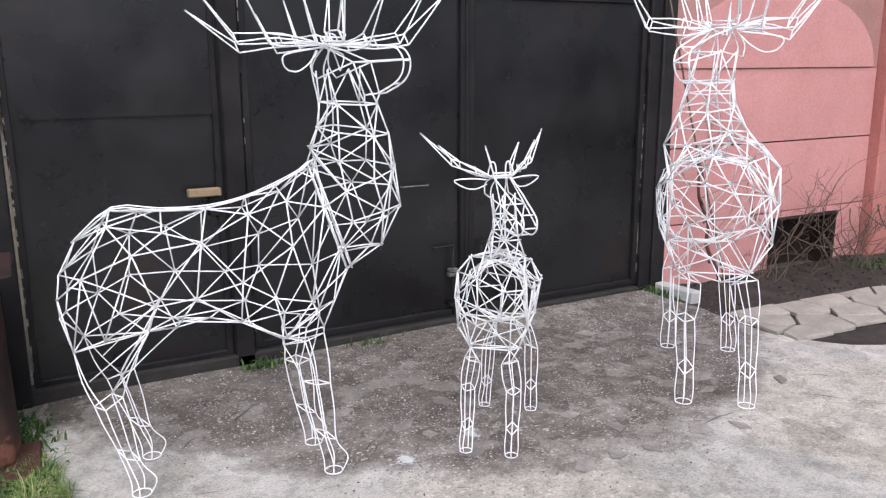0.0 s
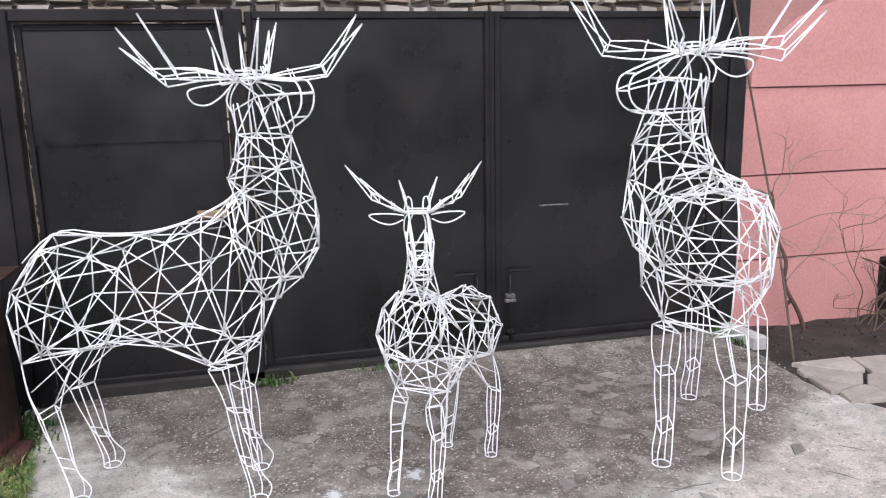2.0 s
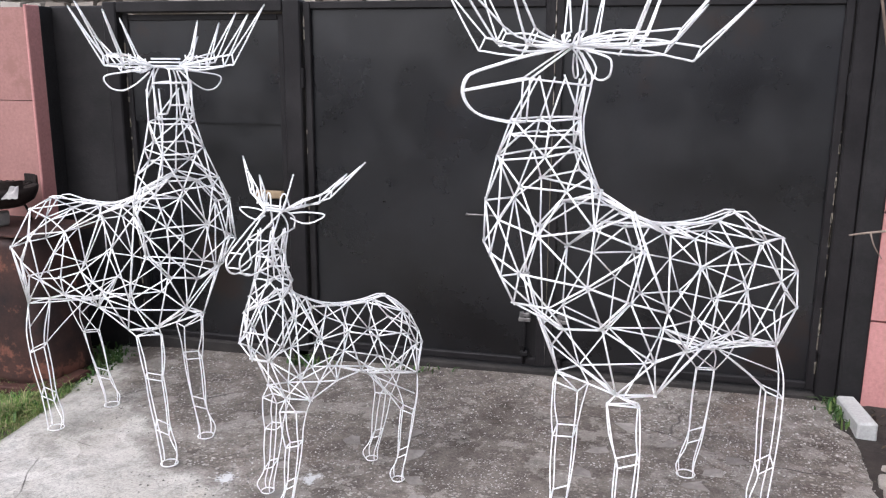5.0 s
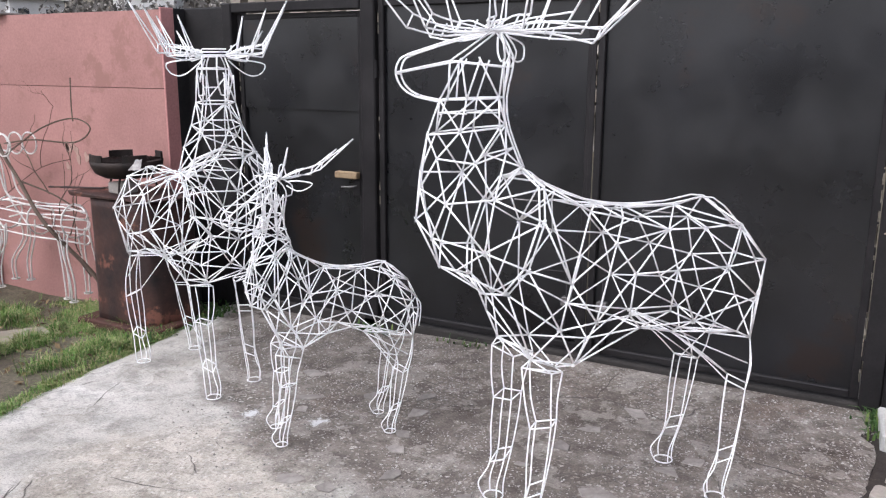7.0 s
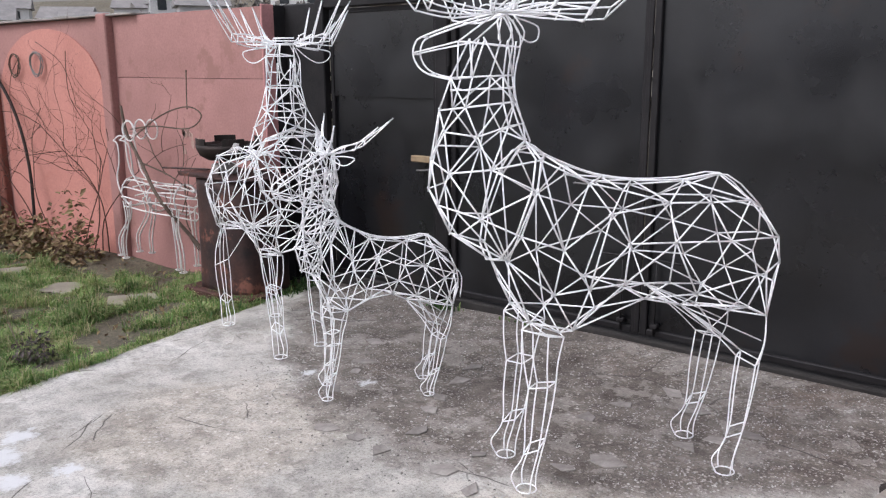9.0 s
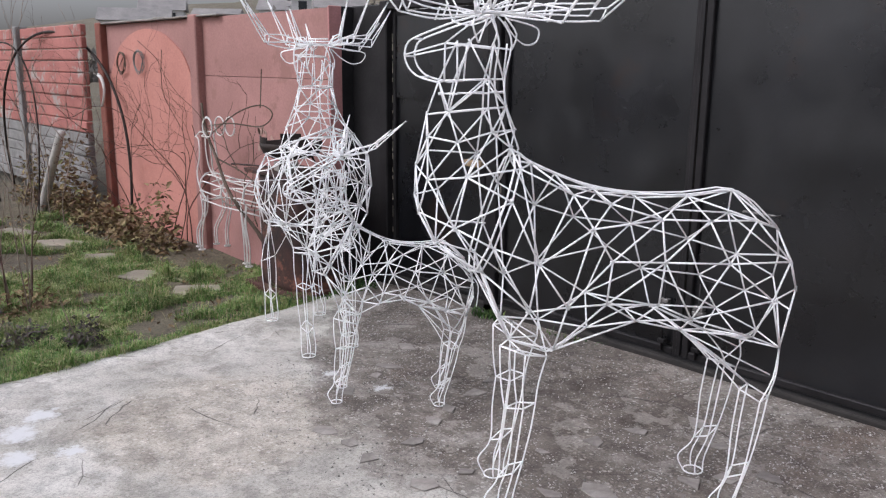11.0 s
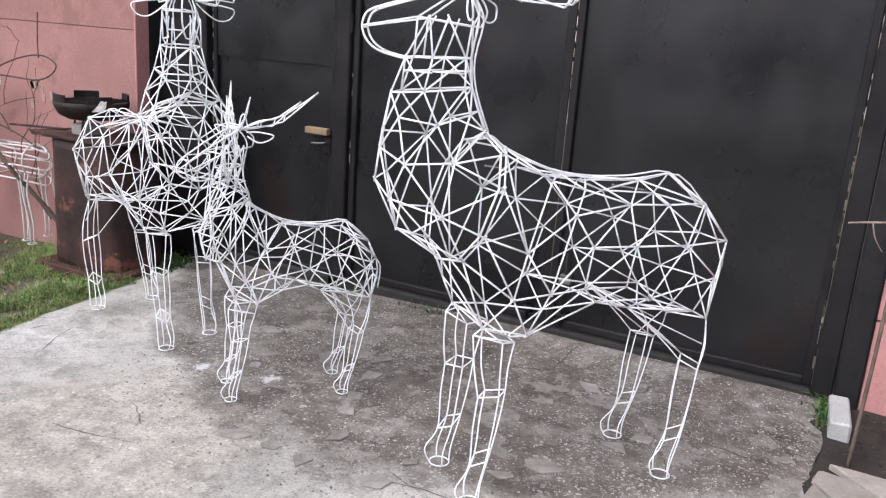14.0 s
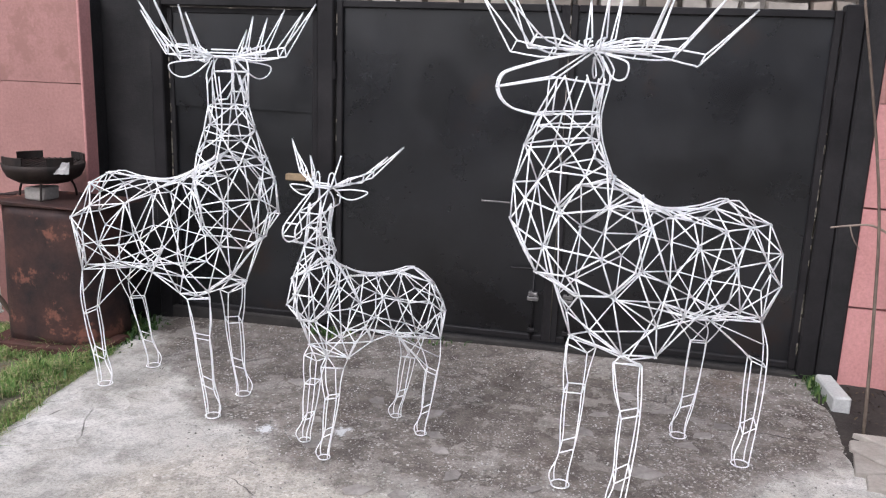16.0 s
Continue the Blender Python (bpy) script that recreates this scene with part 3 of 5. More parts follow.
def wicket_door():
    root = thing("wicket_door", None, "black sheet steel wicket door with overlapping upper plate", "door", pose(0, 0.07, 0))
    x0, x1 = -2.63, -1.575
    part("lower_sheet", sheet_mesh("lower_sheet", x0, x1, 0.03, 1.44, 0.006, 5.0), root)
    part("upper_sheet", sheet_mesh("upper_sheet", x0, x1, 1.425, 2.06, -0.012, 6.0), root)
    for a, b in ((x0, x0 + 0.035), (x1 - 0.035, x1)):
        part("frame_bar", box("frame_bar", a, b, -0.022, 0.02, 0.02, 2.065, M_FRAME), root)
    part("frame_bar", box("frame_bar", x0 + 0.035, x1 - 0.035, -0.021, 0.02, 0.02, 0.06, M_FRAME), root)
    part("frame_bar", box("frame_bar", x0 + 0.035, x1 - 0.035, -0.021, 0.02, 2.03, 2.065, M_FRAME), root)
    chips(root, x0 + 0.004, -0.023, 0.1, 1.9, 3, 40)
    lock = part("lock_plate", box("lock_plate", -1.66, -1.60, -0.03, -0.006, 0.86, 0.97, M_FRAME), root)
    w = Wire()
    w.curve([(-1.63, -0.03, 0.93), (-1.63, -0.06, 0.93), (-1.66, -0.065, 0.925), (-1.73, -0.065, 0.92)], 0.006, 4)
    part("lever", w.mesh("lever", M_STEEL), lock)


wicket_door()
thing("wooden_bar", bm_mesh("wooden_bar", box_bm(-1.78, -1.60, -0.005, 0.045, 0.98, 1.025, 0.006), M_WOOD), "short pale raw wooden bar fixed across the wicket door", "bar")


def gate_frame():
    z1 = 2.14
    thing("post_1", box("post_1", -1.565, -1.455, 0.01, 0.115, -0.1, z1, M_FRAME, 0.008), "black painted square steel gate post", "post", kind="structure")
    thing("post_2", box("post_2", 1.497, 1.60, 0.01, 0.12, -0.1, z1 + 0.02, M_FRAME, 0.008), "black painted square steel gate post", "post", kind="structure")
    thing("post_3", box("post_3", -2.735, -2.645, 0.0, 0.11, -0.1, z1, M_FRAME, 0.008), "black painted square steel door post", "post", kind="structure")
    thing("lintel", box("lintel", -2.645, -1.565, 0.005, 0.11, 2.075, z1, M_FRAME, 0.006), "black steel beam over the wicket door", "beam", kind="structure")
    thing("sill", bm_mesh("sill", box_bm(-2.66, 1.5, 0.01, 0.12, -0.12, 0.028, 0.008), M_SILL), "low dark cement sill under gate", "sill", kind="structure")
    # black painted masonry beside the door and beyond the gate
    thing("wall_dark_left", box("wall_dark_left", -3.14, -2.738, 0.03, 0.28, -0.2, 2.12, M_DARKWALL, 0.01), "black painted masonry pier beside the wicket door", "wall", kind="structure")
    thing("wall_dark_right", box("wall_dark_right", 1.603, 1.725, -0.012, 0.25, -0.2, 2.3, M_DARKWALL, 0.012), "black painted masonry pier beside the gate", "wall", kind="structure")


gate_frame()


# ---- pink walls ----
def wall_panel(name, x0, x1, y0, y1, z0, z1, mat, parent, seed, wav=0.006):
    """A cast panel: slightly uneven face, bevelled joints."""
    nx, nz = max(2, int((x1 - x0) / 0.16)), max(2, int((z1 - z0) / 0.16))
    v, f = [], []
    for j in range(nz + 1):
        for i in range(nx + 1):
            x, z = x0 + (x1 - x0) * i / nx, z0 + (z1 - z0) * j / nz
            d = wav * noise.noise(Vector((x * 1.3, z * 1.3, seed)))
            if i in (0, nx) or j in (0, nz):
                d += 0.006
            v.append((x, y0 + d, z))
    w = nx + 1
    f = [(j * w + i, j * w + i + 1, (j + 1) * w + i + 1, (j + 1) * w + i) for j in range(nz) for i in range(nx)]
    s = len(v)
    v += [(x0, y1, z0), (x1, y1, z0), (x1, y1, z1), (x0, y1, z1)]
    rim_b = [i for i in range(nx + 1)]
    rim_t = [nz * w + i for i in range(nx + 1)]
    rim_l = [j * w for j in range(nz + 1)]
    rim_r = [j * w + nx for j in range(nz + 1)]
    f += [tuple(rim_b[::-1]) + (s, s + 1), tuple(rim_t) + (s + 2, s + 3), tuple(rim_l) + (s + 3, s), tuple(rim_r[::-1]) + (s + 1, s + 2), (s + 1, s, s + 3, s + 2)]
    me = mesh_of(name, v, f, mat)
    return part(name, me, parent)


def arch_mesh(name, x0, x1, z0, zs, rise, y, mat):
    """A painted arch: straight sides to the springing, then half an ellipse; a skin a few millimetres thick."""
    n, out = 28, []
    cx, hw = (x0 + x1) / 2, (x1 - x0) / 2
    out.append((x1, z0))
    for k in range(n + 1):
        a = math.pi * k / n
        wob = 1 + 0.012 * noise.noise(Vector((k * 0.6, x0, 0)))
        out.append((cx + hw * math.cos(a) * wob, zs + rise * math.sin(a) * wob))
    out.append((x0, z0))
    m = len(out)
    v = [(x, y, z) for x, z in out] + [(x, y + 0.012, z) for x, z in out]
    f = [tuple(range(m))] + [(i, (i + 1) % m, m + (i + 1) % m, m + i) for i in range(m)]
    bm = bmesh.new()
    bv = [bm.verts.new(p) for p in v]
    for q in f:
        bm.faces.new([bv[i] for i in q][::-1])
    bmesh.ops.recalc_face_normals(bm, faces=list(bm.faces))
    return bm_mesh(name, bm, mat)


def left_wall():
    y = -0.2
    root = thing("wall_pink_left", None, "faded pink painted concrete slab wall with peeling spots", "wall", kind="structure")
    for a, b, mat in ((-5.28, -3.125, M_PINKDARK), (-7.78, -5.44, M_PINKDARK)):
        for k, (z0, z1) in enumerate(((-0.45, 0.52), (0.525, 1.548), (1.553, 2.10))):
            wall_panel("panel", a, b, y + 0.0015 * k, y + 0.2, z0, z1, mat, root, a + k)
    for a, b in ((-5.44, -5.28), (-7.94, -7.78)):
        part("pilaster", box("pilaster", a, b, y - 0.07, y + 0.2, -0.45, 2.13, M_POST if a < -6 else M_PINKDARK, 0.012), root)
    part("painted_arch", arch_mesh("painted_arch", -7.7, -5.5, -0.35, 1.35, 0.68, y - 0.010, M_ARCH), root, "lighter coral painted arch")
    # this side face gets little sun; brightness is put into its paler pink
    part("end_strip", box("end_strip", -3.124, -3.105, y - 0.004, y + 0.118, -0.4, 2.115, M_PINK, 0.005), root, "end of the slab wall, coloured paler to offset its poor light")
    part("end_strip", box("end_strip", -3.124, -3.106, y + 0.118, y + 0.228, -0.4, 2.114, M_DARKWALL, 0.004), root, "black painted edge of the slab wall")
    rnd = random.Random(4)
    for k in range(9):
        bm = bmesh.new()
        cx, cz = -4.22 + rnd.gauss(0, 0.13), 1.04 + rnd.gauss(0, 0.06)
        pts = []
        for i in range(9):
            a = 2 * math.pi * i / 9
            r = rnd.uniform(0.4, 1.0)
            pts.append(bm.verts.new((cx + 0.032 * r * math.cos(a), y - 0.0065, cz + 0.05 * r * math.sin(a))))
        bm.faces.new(pts)
        ret = bmesh.ops.extrude_face_region(bm, geom=list(bm.faces))
        for e in ret["geom"]:
            if isinstance(e, bmesh.types.BMVert):
                e.co.y += 0.006
        bmesh.ops.recalc_face_normals(bm, faces=list(bm.faces))
        part("peeled_patch", bm_mesh("peeled_patch", bm, M_PATCH), root)
    x = -7.95
    while x < -5.35:
        w = rnd.uniform(0.3, 0.7)
        bm = box_bm(x, min(x + w - 0.01, -3.10), y - 0.05, y + 0.24, 2.108, 2.122 + rnd.uniform(0, 0.012), 0.004, rnd=rnd, rough=0.004)
        part("coping", bm_mesh("coping", bm, M_CAP), root)
        x += w


left_wall()


def far_fence():
    root = thing("fence_far", None, "faded red and grey ribbed concrete fence with dark posts", "fence", kind="structure")
    y = -0.42
    rnd = random.Random(8)
    for bay in range(4):
        x1 = -8.02 - bay * 2.6
        x0 = x1 - 2.42
        for k in range(15):
            z = -0.05 + k * 0.145
            red = z > 0.75
            m = M_POST_L if red else M_GREYWOOD
            part("ribbed_slab", bm_mesh("ribbed_slab", box_bm(x0, x1, y + rnd.uniform(-0.012, 0.012), y + 0.08, z, z + 0.137, 0.012, rnd=rnd, rough=0.004), m), root)
        part("fence_post", box("fence_post", x0 - 0.16, x0 - 0.01, y - 0.05, y + 0.12, -0.6, 2.15, M_GREYWOOD, 0.012), root)


M_POST_L = worn("faded_brick_red_paint", (0.38, 0.14, 0.12), (0.50, 0.20, 0.17), 2, 40, 0.85, bumps=0.5, spot=(0.36, 0.33, 0.30), spot_scale=3, spot_at=0.56)
far_fence()
# added out of view: darkens what the lower gate reflects, sky stays above
thing("unseen_wall_behind", box("unseen_wall_behind", -15.0, 15.0, -12.3, -12.0, -0.5, 2.7, M_RENDER, 0.02), "unseen plain grey wall added to shape the gate's reflections", "wall", kind="structure")


def right_wall():
    y = 0.0
    root = thing("wall_pink_right", None, "pink painted slab wall of an outbuilding with a low dark opening", "wall", kind="structure")
    rows = ((-0.45, 0.466), (0.478, 1.050), (1.062, 1.636), (1.640, 2.36))
    for k, (z0, z1) in enumerate(rows):
        if k == 0:
            wall_panel("panel", 1.727, 2.90, y, y + 0.22, z0, z1, M_PINK, root, 11)
            wall_panel("panel", 3.73, 4.08, y, y + 0.22, z0, z1, M_PINK, root, 12)
            part("panel", box("panel", 2.90, 3.73, y, y + 0.22, -0.45, -0.2, M_PINK), root)
            part("panel", box("panel", 2.90, 3.73, y + 0.002, y + 0.22, 0.42, 0.47, M_PINK), root)
        else:
            wall_panel("panel", 1.727, 4.08, y + 0.0015 * k, y + 0.22, z0, z1, M_PINK if k < 3 else M_PINKDARK, root, 11 + k)
    part("painted_arch", arch_mesh("painted_arch", 1.76, 4.0, 1.645, 1.66, 0.60, y - 0.008, M_PINK), root, "light pink painted arch")
    # back, sides, floor and rim coloured near-black for the shade inside the opening
    part("recess_back", box("recess_back", 2.88, 3.75, y + 0.24, y + 0.28, -0.45, 0.47, M_SOOT_SHADE), root, "near-black back of the low opening, shade put into its colour")
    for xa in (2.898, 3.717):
        part("recess_side", box("recess_side", xa, xa + 0.015, y - 0.004, y + 0.24, -0.2, 0.42, M_SOOT_SHADE, 0.002), root)
    part("recess_floor", box("recess_floor", 2.913, 3.717, y - 0.003, y + 0.24, -0.198, -0.1, M_SOOT_SHADE, 0.002), root)
    part("opening_rim", box("opening_rim", 2.915, 3.715, y - 0.02, y + 0.238, 0.395, 0.418, M_SOOT_SHADE), root)
    part("pilaster", box("pilaster", 4.09, 4.36, y - 0.1, y + 0.2, -0.45, 2.4, M_POST_P, 0.015), root)
    for bay in range(3):
        a = 4.37 + bay * 2.5
        for k, (z0, z1) in enumerate(rows):
            wall_panel("panel", a, a + 2.3, y + 0.0015 * k, y + 0.22, z0, z1, M_PINK, root, 31 + bay * 4 + k)
        part("pilaster", box("pilaster", a + 2.31, a + 2.49, y - 0.1, y + 0.2, -0.45, 2.4, M_POST_P, 0.015), root)


M_POST_P = worn("dusky_pink_pilaster_paint", (0.42, 0.15, 0.13), (0.52, 0.21, 0.18), 2, 50, 0.8, bumps=0.4)
right_wall()


# ---- wire deer ----
# hoops of the body from rump to chest: upper point, lower point in the middle plane, half width
BODY = [((-0.222, 0.97), (-0.236, 0.76), 0.09), ((-0.168, 1.08), (-0.186, 0.615), 0.185), ((-0.01, 1.212), (-0.05, 0.640), 0.235), ((0.18, 1.20), (0.17, 0.690), 0.25),
        ((0.37, 1.20), (0.36, 0.735), 0.25), ((0.53, 1.225), (0.52, 0.685), 0.26), ((0.66, 1.27), (0.68, 0.600), 0.255), ((0.76, 1.315), (0.84, 0.650), 0.24), ((0.80, 1.345), (0.955, 0.905), 0.23)]
# hoops of the neck from the seam up to the skull, and how much of the head's turn each one takes
NECK = [((-0.015, 1.345), (0.14, 0.905), 0.23), ((0.0, 1.36), (0.30, 1.00), 0.225), ((0.010, 1.38), (0.385, 1.17), 0.20), ((0.03, 1.43), (0.382, 1.335), 0.155),
        ((0.06, 1.51), (0.355, 1.475), 0.115), ((0.07, 1.61), (0.31, 1.60), 0.09), ((0.06, 1.735), (0.23, 1.745), 0.084)]
NECK_TURN = (0.0, 0.55, 0.95, 1.0, 1.0, 1.0, 1.0)


def hoop_point(hoops, u, a):
    """A point of the lofted skin: u runs from hoop to hoop, a goes round from the upper point."""
    i = min(int(u), len(hoops) - 2)
    f = u - i
    (b0, f0, h0), (b1, f1, h1) = hoops[i], hoops[i + 1]
    c, s = math.cos(a), math.sin(a)
    t = (1 - math.copysign(abs(c) ** 0.85, c)) / 2
    up = Vector(b0).lerp(Vector(b1), f)
    low = Vector(f0).lerp(Vector(f1), f)
    m = up.lerp(low, t)
    return m.x, (h0 + (h1 - h0) * f) * math.copysign(abs(s) ** 0.85, s), m.y


def triangle_net(skin, last, ends, fixed, gap, girth, lengthwise, rnd):
    """Scattered nodes on a skin, tied to triangles. ends: nodes round the first and last hoop. Gives nodes and ties."""
    full = 2 * math.pi
    uv = []
    for u, n, ph in ends:
        uv += [(u, (full * (k + ph) / n) % full) for k in range(n)]
    uv += fixed
    pts = [skin(u, a) for u, a in uv]
    for _ in range(2600):
        u, a = rnd.uniform(0.25, last - 0.25), rnd.uniform(0, full)
        p = skin(u, a)
        need = gap(u) * rnd.uniform(0.85, 1.25)
        if all((p - q).length > need for q in pts):
            uv.append((u, a))
            pts.append(p)
    n = len(uv)
    flat = []
    for turn in (-1, 0, 1):
        flat += [Vector((u * lengthwise, (a + full * turn) * girth)) for u, a in uv]
    res = geometry.delaunay_2d_cdt(flat, [], [], 0, 1e-5)
    origin = [o[0] for o in res[3]]
    ties = set()
    for a, b in res[1]:
        a, b = origin[a], origin[b]
        if (n <= a < 2 * n or n <= b < 2 * n) and a % n != b % n:
            ties.add((min(a % n, b % n), max(a % n, b % n)))
    return pts, sorted(ties)


def deer(name, label, at, heading, scale, turn, hock, seed, fawn=False, rod=0.0035, front=0.85, hind=0.01, sway=0.0, rise=0.0, nod=0.0, stagger=0.0, muzzle=1.0):
    rnd = random.Random(seed)
    w = Wire()
    withers, kb, kf, thin = (0.655, 0.80, 0.90, rod * 0.9) if fawn else (0.815, 1.0, 1.0, rod * 0.9)
    slim = (1.0, 0.97, 0.87, 0.78, 0.74, 0.78, 0.95) if fawn else (1.0,) * 7

    def place(s, l, z):
        return Vector((s, l, z)) * scale

    def neck(n, l, z, share=1.0):
        a = radians(turn) * share
        return place(withers + n * math.cos(a) - l * math.sin(a), n * math.sin(a) + l * math.cos(a), z + rise)

    def tie(p, q, r):
        """A welded rod, whose ends now and then overshoot the node a little."""
        d = (q - p).normalized()
        w.rod([p - d * rnd.choice((0, 0, 0.004, 0.012)), q + d * rnd.choice((0, 0, 0.004, 0.010))], r)

    trunk = [((b[0] * kb if b[0] > 0 else b[0], b[1] + rise * max(0.0, b[0] - 0.3) / 0.5), (f[0] * kf if f[0] > 0 else f[0], f[1] + (0.045 if fawn else 0.0)), hw * (1.0 if fawn else 1.10)) for b, f, hw in BODY]
    shaft = [(b, (b[0] + (f[0] - b[0]) * s, f[1]), hw * s * (0.95 if fawn else 1.08)) for (b, f, hw), s in zip(NECK, slim)]

    def trunk_skin(u, a):
        return place(*hoop_point(trunk, u, a))

    def neck_skin(u, a):
        i = min(int(u), 5)
        low, high = neck(*hoop_point(shaft, u, a), NECK_TURN[i]), neck(*hoop_point(shaft, u, a), NECK_TURN[i + 1])
        if i == 0:
            low = trunk_skin(8, a)
            return low.lerp(neck(*hoop_point(shaft, 1, a), NECK_TURN[1]), u)
        return low.lerp(high, u - i)

    # body: the ridge, the thighs, the belly and the shoulders have nodes of their own
    n_seam = 10
    full = 2 * math.pi
    marks = [(float(i), (0.10 if i % 2 else -0.10) % full) for i in (1, 2, 3, 4, 5, 6, 7)]
    marks += [(float(i), math.pi + g * d) for i, d in ((1, 0.5), (2, 0.75), (6, 0.65), (7, 0.5)) for g in (-1, 1)] + [(4.0, math.pi + 0.2), (3.1, math.pi - 0.25), (5.0, math.pi)]
    gap = 0.150 * scale * (1.12 if fawn else 1.0)
    nodes, ties = triangle_net(trunk_skin, 8.0, ((0.0, 6, 0.5), (8.0, n_seam, 0.0)), marks, lambda u: gap, 0.28, 0.16, rnd)
    for a, b in ties:
        tie(nodes[a], nodes[b], rod)
    for p in nodes:
        w.knot(p, rod * 1.7)
    # neck, up to the throat
    marks = [(1.0, math.pi), (2.0, math.pi + 0.35), (2.0, math.pi - 0.35), (3.0, math.pi), (1.5, 0.1), (3.0, 0.5), (3.0, full - 0.5)]
    n_top = 6
    nn, nt = triangle_net(neck_skin, 4.0, ((0.0, n_seam, 0.0), (4.0, n_top, 0.5)), marks, lambda u: gap * (1.05 - 0.07 * u), 0.19, 0.13, rnd)
    for a, b in nt:
        if not (a < n_seam and b < n_seam):
            tie(nn[a], nn[b], rod)
    for p in nn[n_seam:]:
        w.knot(p, rod * 1.7)
    # doubled hoop where the neck is welded on
    seam = [trunk_skin(8, full * k / n_seam) for k in range(n_seam)]
    for k in range(n_seam):
        d = place(0.020, 0, 0.004)
        w.rod([seam[k] + d, seam[(k + 1) % n_seam] + d], rod * 1.1)
    # upper neck: long rods, a double band at the throat and a few braces
    levels = [[neck_skin(u, full * (k + 0.5) / n_top) for k in range(n_top)] for u in (4, 5, 6)]
    for k in range(n_top):
        j = (k + 1) % n_top
        w.rod([levels[0][k], levels[1][k]], rod)
        w.rod([levels[1][k], levels[2][k]], rod)
        w.rod([levels[1][k], levels[1][j]], rod)
        if rise == 0 and not fawn:
            w.rod([levels[1][k] - place(0, 0, 0.05), levels[1][j] - place(0, 0, 0.045)], rod * 0.9)
        tie(levels[0][k if k % 2 else j], levels[1][j if k % 2 else k], rod)
        if k in (0, 5, 1):
            tie(levels[1][k], levels[2][j], rod)
    # ridge rods along the back and up the nape
    for l in (-0.03, 0.03):
        w.curve([place(b[0], l, b[1] + 0.004) for b, f, hw in trunk[1:]] + [neck(0.0, l, 1.36)], rod, 3)
        w.curve([neck(0.0, l, 1.36), neck(0.055, l, 1.50), neck(0.07, l * 1.3, 1.61), neck(0.05, l * 1.6, 1.73), neck(0.07, l * 1.5, 1.79), neck(0.10, l, 1.83)], rod, 3)
    if fawn:
        w.curve([place(-0.22, 0, 0.96), place(-0.27, 0.01, 0.88), place(-0.26, 0.0, 0.72)], rod, 4)
    # head: two side loops from crown to jaw, cheek bars, a blunt nose
    pitch = radians(nod)
    cp, sp = math.cos(pitch), math.sin(pitch)

    def skull(n, l, z):
        dn, dz = n - 0.12, z - 1.80
        dn *= muzzle
        return neck(0.12 + dn * cp + dz * sp, l, 1.80 - dn * sp + dz * cp)

    wide = 1.25 if fawn else 1.0
    for g in (-1, 1):
        loop = [(0.10, 0.045, 1.840), (0.25, 0.040, 1.808), (0.36, 0.036, 1.776), (0.425, 0.034, 1.754), (0.452, 0.034, 1.734), (0.463, 0.034, 1.69), (0.441, 0.034, 1.643), (0.394, 0.036, 1.613), (0.31, 0.040, 1.595)]
        w.curve([skull(a, g * b * wide, c) for a, b, c in loop], rod * 1.15, 4)
        cheek, temple, jaw = skull(0.255, g * 0.078, 1.735), skull(0.065, g * 0.080, 1.715), skull(0.262, g * 0.07, 1.600)
        w.rod([skull(0.462, g * 0.033 * wide, 1.695), cheek, temple], rod)
        w.rod([cheek, skull(0.12, g * 0.05, 1.832)], rod)
        w.rod([cheek, jaw], rod)
        w.rod([jaw, skull(0.31, g * 0.040 * wide, 1.595)], rod)
        w.rod([jaw, neck(0.29, g * 0.05, 1.60)], rod)
        w.curve([temple, skull(0.045, g * 0.075, 1.77), skull(0.08, g * 0.05, 1.83)], rod, 3)
        ear = [(0.09, 0.065, 1.815), (0.08, 0.12, 1.765), (0.06, 0.175, 1.735), (0.04, 0.225, 1.745), (0.04, 0.25, 1.785), (0.05, 0.215, 1.805), (0.08, 0.06, 1.825)]
        if fawn:
            ear = [(0.08, 0.085, 1.80), (0.06, 0.15, 1.77), (0.05, 0.22, 1.78), (0.04, 0.285, 1.825), (0.06, 0.18, 1.835), (0.08, 0.08, 1.825)]
        w.curve([neck(a, g * b, c) for a, b, c in ear], rod, 4)
    for a, l, z in ((0.463, 0.034, 1.69), (0.425, 0.034, 1.754), (0.10, 0.045, 1.840), (0.255, 0.078, 1.735), (0.394, 0.036, 1.613)):
        w.rod([skull(a, -l, z), skull(a, l, z)], rod)
    # antlers: pairs of rods that run level, bend upwards and meet at the tip
    for g in (-1, 1):
        if fawn:
            tines = [((0.04, 0.15, 0.045), (-0.06, 0.27, 0.08), (-0.20, 0.41, 0.255)), ((0.03, 0.14, 0.04), (-0.03, 0.22, 0.07), (-0.12, 0.33, 0.20)), ((0.10, 0.06, 0.03), (0.10, 0.08, 0.08), (0.09, 0.11, 0.20))]
            w.curve([neck(0.10, g * 0.03, 1.83), neck(0.09, g * 0.035, 1.915), neck(0.08, g * 0.06, 1.93), neck(0.07, g * 0.08, 1.84)], rod, 4)
        else:
            tines = [((0.28, 0.12, 0.00), (0.42, 0.20, 0.015), (0.55, 0.27, 0.20)), ((0.22, 0.15, 0.02), (0.34, 0.26, 0.035), (0.43, 0.36, 0.26)),
                     ((0.05, 0.15, 0.025), (0.02, 0.24, 0.03), (-0.04, 0.36, 0.25)), ((-0.02, 0.13, 0.02), (-0.13, 0.225, 0.02), (-0.25, 0.33, 0.22)),
                     ((-0.06, 0.09, 0.00), (-0.20, 0.15, -0.012), (-0.36, 0.23, 0.15)), ((0.14, 0.09, 0.02), (0.15, 0.12, 0.035), (0.14, 0.16, 0.20))]
